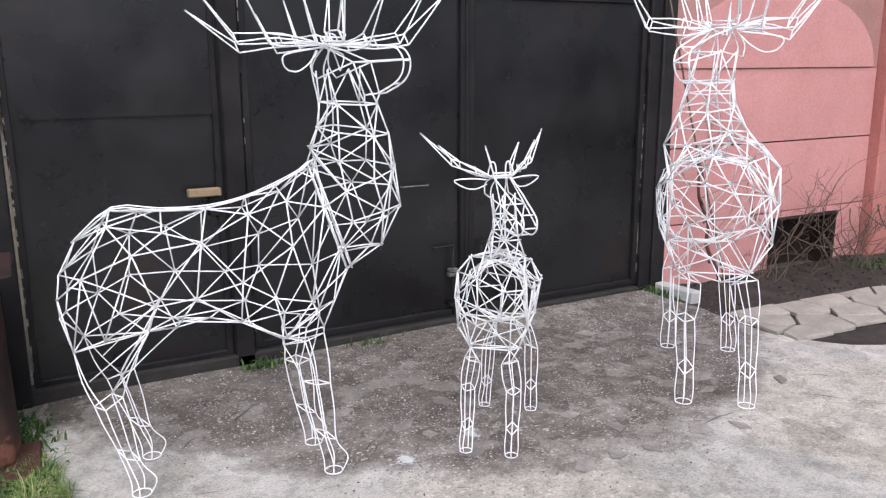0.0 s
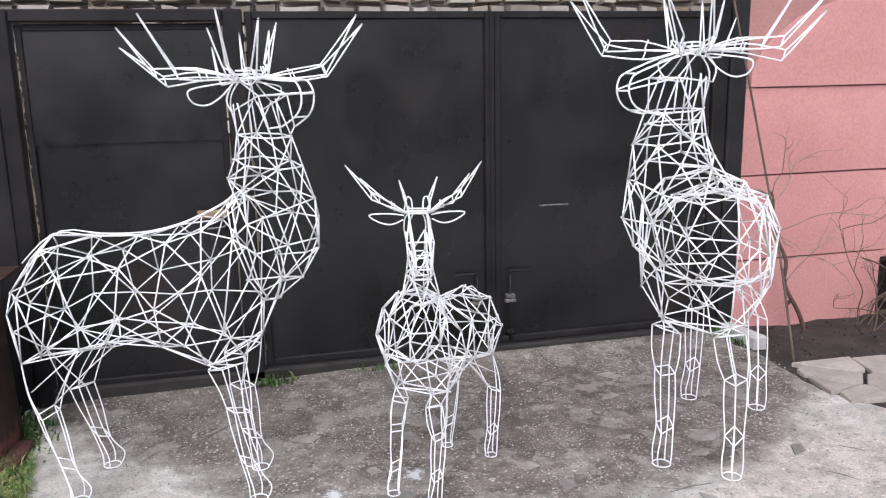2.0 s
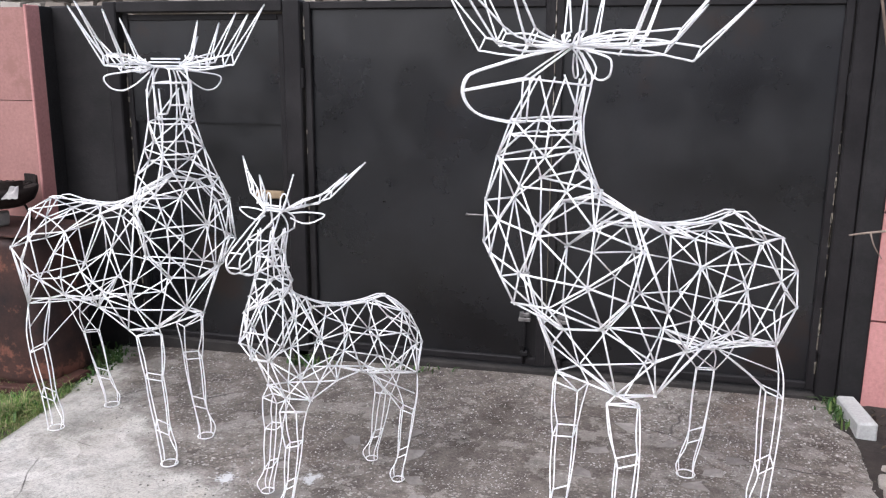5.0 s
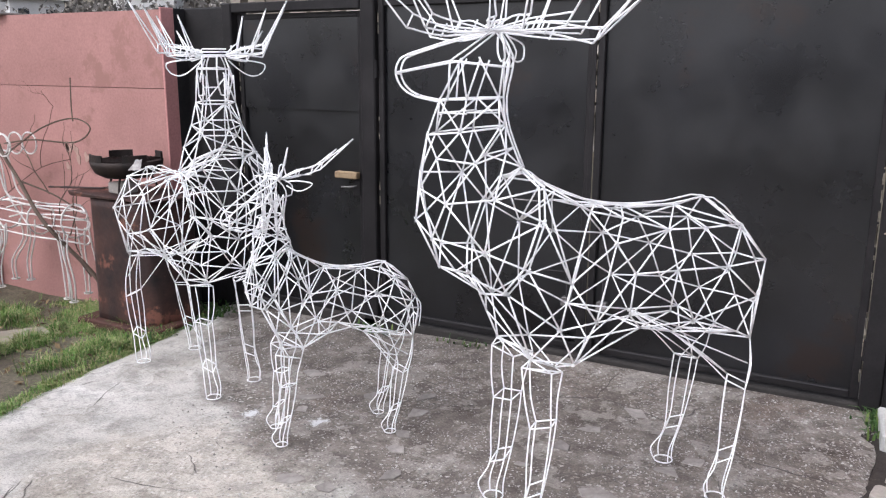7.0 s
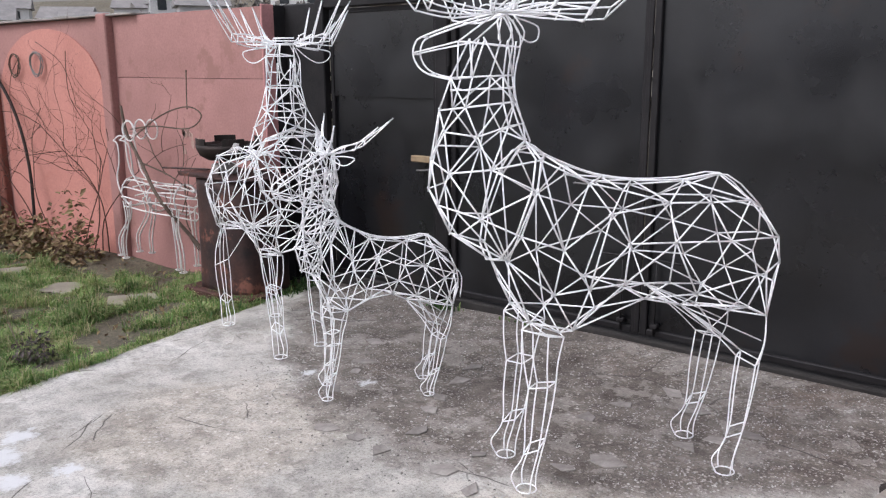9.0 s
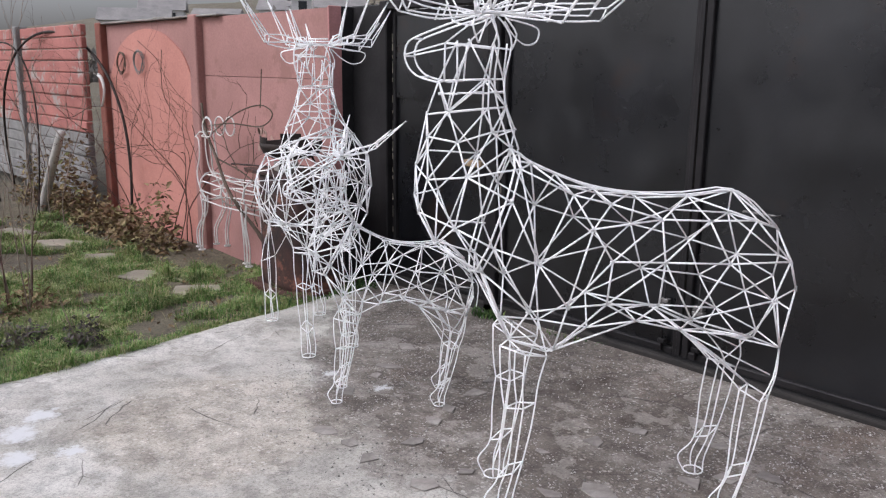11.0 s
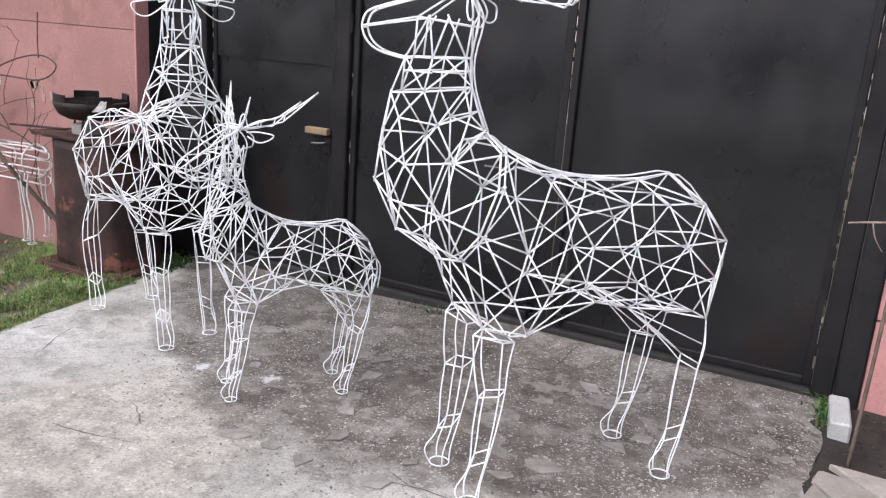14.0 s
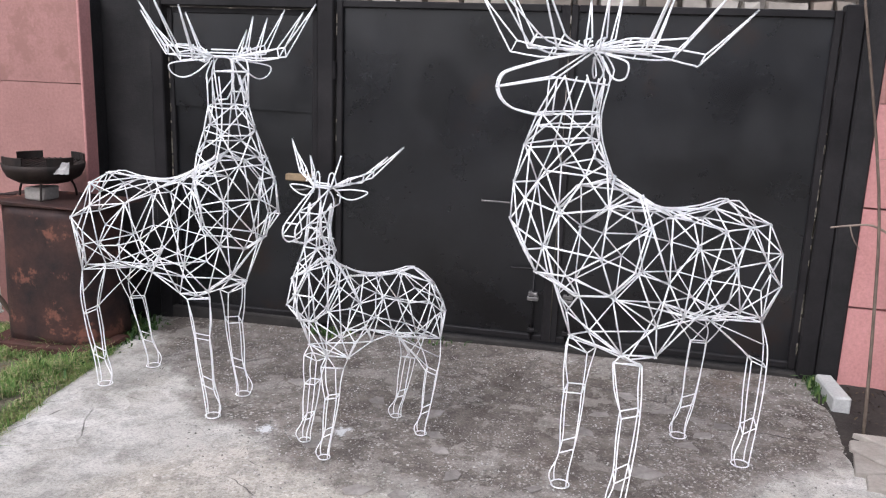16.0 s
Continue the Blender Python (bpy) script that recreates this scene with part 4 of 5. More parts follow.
        for a, b, tip in tines:
            a, b, tip = [tuple(q + rnd.uniform(-0.012, 0.012) for q in p) for p in (a, b, tip)]
            if not fawn:
                a, b, tip = (a[0] - 0.02, *a[1:]), (b[0] - 0.045, *b[1:]), (tip[0] - 0.045, *tip[1:])
            end = neck(tip[0], g * tip[1], 1.835 + tip[2])
            for d in (-0.016, 0.02):
                e = 0.5 * d
                bend = neck(b[0] - d * 0.7, g * b[1], 1.835 + b[2] + d * 1.2)
                w.curve([neck(0.12, g * 0.055, 1.838), neck(a[0] + e, g * (a[1] + e), 1.835 + a[2] + d), bend.lerp(neck(a[0] + e, g * (a[1] + e), 1.835 + a[2] + d), 0.12), bend.lerp(end, 0.10), end], rod, 3)
            for p in (a, b):
                w.rod([neck(p[0] + 0.01, g * p[1], 1.835 + p[2] - 0.020), neck(p[0] - 0.012, g * p[1], 1.835 + p[2] + 0.025)], rod * 0.9)
            w.knot(end, rod * 1.6)
    for z, a in ((1.84, 0.055), (1.855, 0.07), (1.87, 0.06)):
        w.rod([neck(0.11, -a, z), neck(0.13, a, z)], rod)

    # legs: four rods through ties at hock or knee and fetlock into a hoof hoop
    def joint(s0, l0, z0):
        want = place(s0, l0, z0)
        low = [p for p in nodes if p.y * l0 > 0.0 and p.z < 0.86 * scale]
        return min(low, key=lambda p: (p - want).length_squared) if low else want

    def leg(tops, knee, kz, fet, fz, foot, g, back):
        kw, fw, hr = 0.058, 0.046, 0.040
        corners = ((1, 0.15), (0.1, -1), (-1, -0.15), (-0.1, 1))
        kn = [place(knee[0] + c * kw, g * (knee[1] + d * kw * 0.8), kz + (0.02 if c > 0 else -0.015) * (1 if back else -0.4)) for c, d in corners]
        fe = [place(fet[0] + c * fw, g * (fet[1] + d * fw * 0.85), fz - c * 0.028) for c, d in corners]
        ho = [place(foot[0] + c * hr * 1.0, g * (foot[1] + d * hr * 1.0), 0.014) for c, d in corners]
        for k, (c, d) in enumerate(corners):
            top = joint(tops[k][0], g * tops[k][1], tops[k][2])
            if not back:
                node, top = top, place(tops[k][0], g * tops[k][1], tops[k][2])
                w.rod([node, top], thin)
                w.rod([top, place(tops[(k + 1) % 4][0], g * tops[(k + 1) % 4][1], tops[(k + 1) % 4][2])], thin)
            mid = top * 0.45 + kn[k] * 0.55 + place(-0.012 if back else 0.006, g * d * 0.008, 0)
            w.curve([top, mid, kn[k]], thin, 3)
            w.rod([kn[k], kn[(k + 1) % 4]], thin)
            w.rod([fe[k], fe[(k + 1) % 4]], thin)
            sh = (kn[k] * 0.55 + fe[k] * 0.45) + place(c * 0.004, g * d * 0.004, 0)
            out = place(foot[0] + c * (0.066 if c > 0 else 0.042) - 0.002, g * (foot[1] + d * 0.044), 0.08)
            w.curve([kn[k], sh, fe[k], out, ho[k]], thin, 5)
            nxt = joint(tops[(k + 1) % 4][0], g * tops[(k + 1) % 4][1], tops[(k + 1) % 4][2])
            if k in (0, 2) and back:
                w.rod([top, nxt], thin)
            if k == 0 and back:
                w.rod([top, kn[1]], thin)
            if k == 3 and back:
                w.rod([nxt, (top + kn[k]) / 2], thin)
        circ = [place(foot[0] + hr * math.cos(a), g * (foot[1] + hr * math.sin(a)), 0.014) for a in [2 * math.pi * i / 14 for i in range(15)]]
        w.rod(circ, thin)

    for g in (-1, 1):
        # the feet may stand a little to one side, and one fore hoof before the other
        hs, fs, lean = hind - 0.01, front - 0.5 * g * stagger, g * sway
        leg(((0.12, 0.17, 0.66), (0.08, 0.06, 0.64), (-0.13, 0.06, 0.60), (-0.18, 0.14, 0.60)), (hs * 0.5 - 0.075, 0.160 + lean * 0.5), hock, (hs - 0.03, 0.168 + lean), 0.19, (hs + 0.01, 0.174 + lean), g, True)
        leg(((front + 0.015, 0.13, 0.655), (front - 0.05, 0.07, 0.62), (front - 0.16, 0.12, 0.61), (front - 0.07, 0.175 if fawn else 0.20, 0.645)), (fs - 0.06, 0.152 + lean * 0.6), 0.44, (fs - 0.03, 0.150 + lean), 0.19, (fs, 0.152 + lean), g, False)
    return thing(name, w.mesh(name, M_ROD), label, "deer sculpture", pose(at[0], at[1], at[2], 0, 0, heading), "wire deer in the yard")


deer("deer_sculpture", "life-size deer of white wire triangles with spread antlers, standing on concrete", (0.884, -1.145, 0.004), 230, 1.0, -34, 0.485, 3, sway=0.030)
deer("deer_sculpture", "life-size antlered deer of white wire triangles, its head turned sideways", (-2.294, -1.084, -0.036), -16.3, 0.965, -34, 0.43, 5, front=0.82, hind=0.04, rise=0.03, nod=-15, stagger=0.07, muzzle=0.93)
deer("deer_sculpture", "small white wire fawn with short antlers and lowered muzzle", (-0.546, -1.302, -0.008), 227.5, 0.675, 34, 0.47, 9, True, 0.0032, front=0.775, nod=13, muzzle=1.25)


def contour_deer():
    """A smaller deer of long bent wires, without triangles."""
    w = Wire()
    r = 0.0068
    for g in (-1, 1):
        for z0, z1, b in ((0.70, 0.71, 0.05), (0.64, 0.66, 0.10), (0.56, 0.58, 0.13), (0.47, 0.47, 0.11)):
            w.curve([(0.0, g * b * 0.5, z0 - 0.03), (0.15, g * b, z0), (0.5, g * b, z0 - 0.015), (0.85, g * b, z1 - 0.01), (0.98, g * b * 0.5, z1 - 0.03), (1.02, 0, z1 - 0.05)], r, 4)
        w.curve([(-0.12, g * 0.03, 1.03), (-0.02, g * 0.05, 1.0), (0.0, g * 0.06, 0.85), (-0.02, g * 0.08, 0.72), (0.05, g * 0.1, 0.6), (0.2, g * 0.1, 0.46)], r, 4)
        w.curve([(0.1, g * 0.04, 1.06), (0.12, g * 0.05, 0.92), (0.16, g * 0.05, 0.78), (0.24, g * 0.05, 0.71)], r, 4)
        w.curve([(-0.12, g * 0.03, 1.03), (0.0, g * 0.04, 1.08), (0.12, g * 0.04, 1.07)], r, 4)
        for q in (0, 1):
            c = (0.22 + 0.1 * q, g * (0.06 + 0.05 * q), 1.14)
            w.curve([(c[0] + 0.09 * math.cos(a) - 0.03, c[1], c[2] + 0.085 * math.sin(a)) for a in [k * 0.62 for k in range(11)]], r, 2)
        for x, xf in ((0.14, -0.04), (0.18, 0.1), (0.84, 0.86), (0.93, 0.98)):
            b = g * (0.09 if x in (0.14, 0.84) else 0.13)
            for d in (-0.025, 0.025):
                w.curve([(x + d * 2, b, 0.52), (x + d, b, 0.36), (xf + d, b, 0.16), (xf + d * 0.8, b, 0.0)], r * 0.9, 3)
            w.rod([(xf + 0.03 * math.cos(a), b + 0.03 * math.sin(a), 0.0) for a in [k * 0.785 for k in range(9)]], r * 0.8)
    for x, z0, z1 in ((0.1, 0.46, 0.72), (0.5, 0.45, 0.70), (0.9, 0.46, 0.72)):
        w.rod([(x, 0.12 * math.sin(a), (z0 + z1) / 2 + (z1 - z0) / 2 * math.cos(a)) for a in [k * 0.524 for k in range(13)]], r)
    thing("deer_sculpture", w.mesh("deer_sculpture", M_ROD_OLD), "small dull white deer of bent wires in the grass", "deer sculpture", pose(-4.76, -0.48, -0.03), "wire deer in the yard")


contour_deer()


# ---- rusty stove box with a brazier on top ----
def stove():
    root = thing("rusty_stove", None, "rusted, soot-blackened dented sheet steel stove standing in the grass", "stove", pose(-3.07, -0.52, -0.06, 0, 0, -4))
    bm = bmesh.new()
    n, rows, rings = 56, 14, []
    for j in range(rows + 1):
        z = 0.88 * j / rows
        ring = []
        for i in range(n):
            a = 2 * math.pi * i / n
            sx = math.copysign(abs(math.cos(a)) ** 0.5, math.cos(a))
            sy = math.copysign(abs(math.sin(a)) ** 0.5, math.sin(a))
            # upright folds and knocks in the thin sheet
            d = 1 + 0.045 * noise.noise(Vector((sx * 3.2, sy * 3.2, z * 0.7))) + 0.025 * noise.noise(Vector((sx * 6, sy * 6, z * 4)))
            k = 1.0 - 0.05 * z
            ring.append(bm.verts.new((0.35 * sx * k * d, 0.25 * sy * k * d, z + 0.012 * noise.noise(Vector((a * 2, z, 3))) * (j == rows))))
        rings.append(ring)
    for a, b in zip(rings, rings[1:]):
        for i in range(n):
            bm.faces.new((a[i], a[(i + 1) % n], b[(i + 1) % n], b[i]))
    bm.faces.new(rings[-1])
    bm.faces.new(rings[0][::-1])
    part("body", bm_mesh("body", bm, M_RUST, True), root)
    part("top_plate", bm_mesh("top_plate", box_bm(-0.46, 0.40, -0.27, 0.28, 0.892, 0.904, 0.004, rnd=random.Random(2), rough=0.016), M_RUST), root, "bent sooty top plate")
    part("base_plate", bm_mesh("base_plate", box_bm(-0.42, 0.34, -0.31, 0.28, -0.06, 0.02, 0.01, rnd=random.Random(3), rough=0.015), M_RUSTRED), root, "red-brown rusted base frame")
    part("fallen_plate", bm_mesh("fallen_plate", box_bm(0.20, 0.44, -0.30, 0.02, 0.024, 0.034, 0.003, rnd=random.Random(8), rough=0.014), M_RUSTRED), root, "loose rust-red plate")
    part("support_brick", bm_mesh("support_brick", box_bm(-0.16, -0.02, -0.14, 0.0, 0.908, 0.985, 0.01, rnd=random.Random(4), rough=0.008), M_CAP), root)


stove()


def brazier():
    root = thing("brazier", None, "small rusted round bowl brazier on bent legs", "brazier", pose(-3.19, -0.52, 0.838, 0, 0, 20) @ Matrix.Scale(0.98, 4))
    bm = bmesh.new()
    n = 24
    prof = ((0.06, 0.10), (0.16, 0.115), (0.22, 0.15), (0.245, 0.20), (0.25, 0.235), (0.24, 0.235), (0.21, 0.155), (0.15, 0.125), (0.05, 0.11))
    rings = [[bm.verts.new((r * math.cos(2 * math.pi * i / n), r * math.sin(2 * math.pi * i / n), z)) for i in range(n)] for r, z in prof]
    for a, b in zip(rings, rings[1:]):
        for i in range(n):
            bm.faces.new((a[i], a[(i + 1) % n], b[(i + 1) % n], b[i]))
    bm.faces.new(rings[0][::-1])
    bm.faces.new(rings[-1])
    bowl = part("bowl", bm_mesh("bowl", bm, M_SOOT_SHADE, True), root)
    for k, (a0, a1) in enumerate(((0.3, 1.1), (1.9, 2.6), (3.7, 4.5), (5.1, 5.8))):
        bm = bmesh.new()
        lo, hi = [], []
        for i in range(7):
            a = a0 + (a1 - a0) * i / 6
            for r in (0.246, 0.236):
                lo.append(bm.verts.new((r * math.cos(a), r * math.sin(a), 0.232)))
                hi.append(bm.verts.new((r * math.cos(a), r * math.sin(a), 0.285)))
        for i in range(6):
            for o in (0, 1):
                bm.faces.new((lo[2 * i + o], lo[2 * i + 2 + o], hi[2 * i + 2 + o], hi[2 * i + o]))
            bm.faces.new((hi[2 * i], hi[2 * i + 2], hi[2 * i + 3], hi[2 * i + 1]))
        part("wind_guard", bm_mesh("wind_guard", bm, M_SOOT_SHADE), bowl)
    g = Wire()
    for k in range(-5, 6):
        x = k * 0.036
        h = math.sqrt(max(0.0, 0.23 ** 2 - x * x))
        g.rod([(x, -h, 0.238), (x, h, 0.238)], 0.004)
    part("grate", g.mesh("grate", M_SOOT_SHADE), root, "sooty wire grate")
    for k in range(3):
        a = 0.7 + k * 2.094
        w = Wire()
        w.curve([(0.16 * math.cos(a), 0.16 * math.sin(a), 0.12), (0.19 * math.cos(a), 0.19 * math.sin(a), 0.06), (0.2 * math.cos(a), 0.2 * math.sin(a), 0.0)], 0.008, 4)
        part("leg", w.mesh("leg", M_SOOT_SHADE), root)
    bm = bmesh.new()
    bmesh.ops.create_grid(bm, x_segments=6, y_segments=3, size=0.05)
    for v in bm.verts:
        v.co = Vector((0.17 + v.co.x * 0.9, -0.19 + v.co.y * 0.3 + 0.012 * noise.noise(v.co * 60), 0.222 + v.co.y * 0.7 + 0.012 * noise.noise(v.co * 45 + Vector((3, 1, 2)))))
    ret = bmesh.ops.extrude_face_region(bm, geom=list(bm.faces))
    for e in ret["geom"]:
        if isinstance(e, bmesh.types.BMVert):
            e.co.y -= 0.004
    bmesh.ops.recalc_face_normals(bm, faces=list(bm.faces))
    part("foil_scrap", bm_mesh("foil_scrap", bm, M_STEEL), root, "crumpled pale foil scrap")
    part("flat_handle", box("flat_handle", -0.62, -0.18, -0.03, 0.0, 0.02, 0.032, M_RUST), root)


brazier()


# ---- stones ----
def slab_mesh(name, pts, thick, mat, rnd, bev=0.006):
    bm = bmesh.new()
    f = bm.faces.new([bm.verts.new((x, y, 0)) for x, y in pts])
    if f.normal.z < 0 or f.calc_area() <= 0:
        bmesh.ops.reverse_faces(bm, faces=[f])
    f.normal_update()
    if f.normal.z < 0:
        bmesh.ops.reverse_faces(bm, faces=[f])
    ret = bmesh.ops.extrude_face_region(bm, geom=[f])
    for e in ret["geom"]:
        if isinstance(e, bmesh.types.BMVert):
            e.co.z += thick + rnd.uniform(-0.003, 0.003)
            e.co.x *= 0.985
            e.co.y *= 0.985
    bmesh.ops.recalc_face_normals(bm, faces=list(bm.faces))
    bmesh.ops.bevel(bm, geom=list(bm.edges), offset=bev, segments=1, affect="EDGES")
    return bm_mesh(name, bm, mat)


def chipped(n, rx, ry, rnd, lo=0.72):
    return [(rx * rnd.uniform(lo, 1) * math.cos(a), ry * rnd.uniform(lo, 1) * math.sin(a)) for a in [2 * math.pi * (i + rnd.uniform(-0.25, 0.25)) / n for i in range(n)]]


def clip_half(poly, nx, ny, c):
    """The part of a polygon where nx x + ny y <= c."""
    out = []
    for (ax, ay), (bx, by) in zip(poly, poly[1:] + poly[:1]):
        da, db = nx * ax + ny * ay - c, nx * bx + ny * by - c
        if da <= 0:
            out.append((ax, ay))
        if da * db < 0:
            t = da / (da - db)
            out.append((ax + (bx - ax) * t, ay + (by - ay) * t))
    return out


def flagstones():
    """Crazy paving: straight-broken plates with tight dark joints between them."""
    rnd = random.Random(21)
    spots = [(1.76, -1.02), (1.68, -1.32), (2.02, -1.24), (2.14, -0.93), (2.42, -1.14), (2.50, -0.84), (2.78, -1.06), (2.86, -0.76),
             (3.1, -0.98), (3.42, -0.87), (3.22, -0.66), (2.36, -1.32), (2.70, -1.30), (3.74, -0.72), (1.90, -0.83), (1.62, -1.12), (3.58, -0.86), (3.0, -1.22)]
    spots = [(x + rnd.uniform(-0.05, 0.05), y + rnd.uniform(-0.04, 0.04)) for x, y in spots]
    for k, (x, y) in enumerate(spots):
        poly = clip_half(chipped(7, 0.30, 0.21, rnd, 0.8), 0.05, 1.0, -0.75 - 0.05 * (x - 1.6) - y)
        poly = clip_half(poly, 0.1 * math.sin(k * 5.0), -1.0, 1.365 + y)
        poly = clip_half(poly, -1.0, 0.2, x - 1.57)
        for o, (ox, oy) in enumerate(spots):
            if o == k:
                continue
            dx, dy = ox - x, oy - y
            dist = math.hypot(dx, dy)
            a = math.atan2(dy, dx) + 0.22 * math.sin(k * 3.1 + o * 3.1)
            if dist < 0.8:
                poly = clip_half(poly, math.cos(a), math.sin(a), dist / 2 - 0.009)
        if len(poly) < 3:
            continue
        me = slab_mesh("flagstone", poly, 0.028, M_FLAG, rnd, 0.004)
        thing("flagstone", me, "broken beige flagstone laid on the soil bed", "flagstone", pose(x, y, -0.010, rnd.uniform(-1.2, 1.2), rnd.uniform(-1.2, 1.2), 0), "flagstones beside the yard")


flagstones()


def shards():
    rnd = random.Random(5)
    for x, y in ((-1.09, -1.22), (-1.02, -1.36), (-0.52, -0.92), (-0.46, -1.14), (-0.39, -1.38), (-0.34, -1.54), (-0.23, -1.75), (-0.59, -1.98), (-0.23, -2.0), (0.14, -1.77), (0.10, -1.98), (0.31, -1.13), (0.38, -0.89),
                 (0.51, -0.60), (0.60, -1.49), (0.23, -1.39), (0.50, -1.65), (-0.41, -1.98), (0.80, -1.14), (1.0, -0.86), (0.90, -1.0), (-0.80, -1.05), (0.95, -1.75), (-1.3, -0.9), (0.72, -0.75), (-0.95, -1.62), (0.30, -2.05)):
        me = slab_mesh("stone_shard", chipped(rnd.choice((4, 5)), rnd.uniform(0.055, 0.125), rnd.uniform(0.04, 0.075), rnd, 0.45), 0.007, M_SHARD, rnd, 0.002)
        thing("stone_shard", me, "flat grey stone shard lying on the concrete", "stone", pose(x, y, ground_z(x) + 0.001, 0, 0, rnd.uniform(0, 180)), "loose shards on the yard")


shards()
thing("concrete_block", bm_mesh("concrete_block", box_bm(-0.044, 0.044, -0.18, 0.18, -0.03, 0.07, 0.010, rnd=random.Random(1), rough=0.005), M_BLOCK), "pale concrete kerb block lying at the gate post", "block", pose(1.648, -0.24, 0.0, 0, 0, 4))


def pavers():
    rnd = random.Random(31)
    for x, y, rx, ry, rz in ((-3.70, -1.13, 0.26, 0.20, 50), (-4.6, -1.20, 0.25, 0.19, 40), (-4.2, -1.0, 0.14, 0.1, 20), (-5.6, -1.25, 0.28, 0.2, 35), (-6.5, -1.3, 0.3, 0.2, 20), (-7.4, -1.5, 0.3, 0.2, 10)):
        me = slab_mesh("paver", chipped(5, rx * 1.15, ry * 1.15, rnd, 0.72), 0.045, M_PAVER, rnd)
        thing("paver", me, "pale sandy stepping slab sunk into grass", "paver", pose(x, y, ground_z(x) - 0.056, rnd.uniform(-2, 2), rnd.uniform(-2, 2), rz), "stepping slabs in the grass")


pavers()


# ---- plants ----
def blades(name, spots, mat, label, category, seed, hmin=0.04, hmax=0.12, width=0.006, tufted=False):
    rnd = random.Random(seed)
    v, f = [], []
    for x, y, z in spots:
        a, h, lean = rnd.uniform(0, 6.283), hmin + (hmax - hmin) * rnd.random() ** 1.6, rnd.uniform(0.15, 1.5)
        if tufted:
            tuft = noise.noise(Vector((x * 3.3, y * 3.3, 5.0))) + 0.5 * noise.noise(Vector((x * 9, y * 9, 1.0)))
            h *= 0.45 + 1.9 * max(0.0, tuft + 0.12)
        dx, dy = math.cos(a), math.sin(a)
        px, py = -dy * width, dx * width
        s = len(v)
        bx, by = x + dx * lean * h * 0.35, y + dy * lean * h * 0.35
        tx, ty = x + dx * lean * h, y + dy * lean * h
        v += [(x - px, y - py, z - 0.01), (x + px, y + py, z - 0.01), (bx + px * 0.8, by + py * 0.8, z + h * (0.62 - 0.12 * lean)), (bx - px * 0.8, by - py * 0.8, z + h * (0.62 - 0.12 * lean)), (tx, ty, z + h * (1 - 0.45 * lean))]
        f += [(s, s + 1, s + 2, s + 3), (s + 3, s + 2, s + 4)]
    return thing(name, mesh_of(name, v, f, mat), label, category, kind="stuff")


def grass_spots(count, seed):
    rnd = random.Random(seed)
    out = []
    while len(out) < count:
        x, y = rnd.uniform(-8.2, -2.2), rnd.uniform(-4.2, -0.28)
        edge = pad_left(y)
        if x > edge + 0.03 + 0.05 * noise.noise(Vector((y * 7, 3.0, 0))):
            continue
        d = noise.noise(Vector((x * 1.1, y * 1.1, 9.0))) + 0.8 * noise.noise(Vector((x * 3.3, y * 3.3, 5.0)))
        mud = math.exp(-(((x + 3.05) / 0.42) ** 2 + ((y + 1.72) / 0.28) ** 2) * 1.2)
        stone = any(abs(x - px) < 0.17 and abs(y - py) < 0.12 for px, py in ((-3.70, -1.13), (-4.6, -1.20), (-5.6, -1.25)))
        rim = 0.75 if x > edge - 0.16 else 0.0
        bed = 0.5 if (y > -0.75 and x < -5.0) else 0.0
        if stone or rnd.random() > 0.62 + 1.7 * d - 1.5 * mud - bed + rim - (0.65 if x < -5.3 else 0):
            continue
        out.append((x, y, terrain(x, y)))
    return out


blades("grass", grass_spots(270000, 12), M_GRASS, "short uneven winter lawn grass with bare muddy spots", "grass", 13, 0.018, 0.10, 0.0024, True)


def weed_spots(boxes, seed):
    rnd = random.Random(seed)
    return [(rnd.gauss(x, sx), rnd.gauss(y, sy), z) for x, y, z, sx, sy, n in boxes for _ in range(n)]


blades("weeds", weed_spots(((1.60, -0.12, 0.0, 0.035, 0.10, 160), (-1.42, -0.09, -0.02, 0.08, 0.02, 70), (-0.72, -0.07, -0.01, 0.13, 0.02, 24), (3.9, -0.35, -0.02, 0.2, 0.1, 160), (-2.85, -0.35, -0.06, 0.1, 0.14, 260), (-2.74, -0.72, -0.06, 0.07, 0.17, 520), (-2.68, -0.30, -0.05, 0.05, 0.12, 160)), 3), M_WEED,
       "tufts of green weeds along the gate and the soil bed", "weeds", 14, 0.02, 0.075, 0.007)


def leaf_litter(name, spots, mat, size, label, seed, category="leaves"):
    rnd = random.Random(seed)
    v, f = [], []
    for x, y, z in spots:
        e = Euler((rnd.uniform(-0.9, 0.9), rnd.uniform(-0.9, 0.9), rnd.uniform(0, 6.28))).to_matrix()
        k = size * rnd.uniform(0.5, 1.2)
        s = len(v)
        for q in ((-1, 0, 0), (0, -0.5, 0.18), (1, 0, 0), (0, 0.5, 0.18)):
            v.append(Vector((x, y, z)) + e @ Vector(q) * k)
        f += [(s, s + 1, s + 2), (s, s + 2, s + 3)]
    return thing(name, mesh_of(name, v, f, mat), label, category, kind="stuff")


def bush_points(n, cx, cy, z0, rx, ry, h, seed):
    rnd = random.Random(seed)
    out = []
    for _ in range(n):
        a, r = rnd.uniform(0, 6.283), rnd.random() ** 0.6
        z = rnd.random() ** 1.4
        out.append((cx + rx * r * math.cos(a) * (1 - 0.4 * z), cy + ry * r * math.sin(a) * (1 - 0.4 * z), z0 + h * z * (0.6 + 0.4 * math.sin(a * 3 + cx))))
    return out


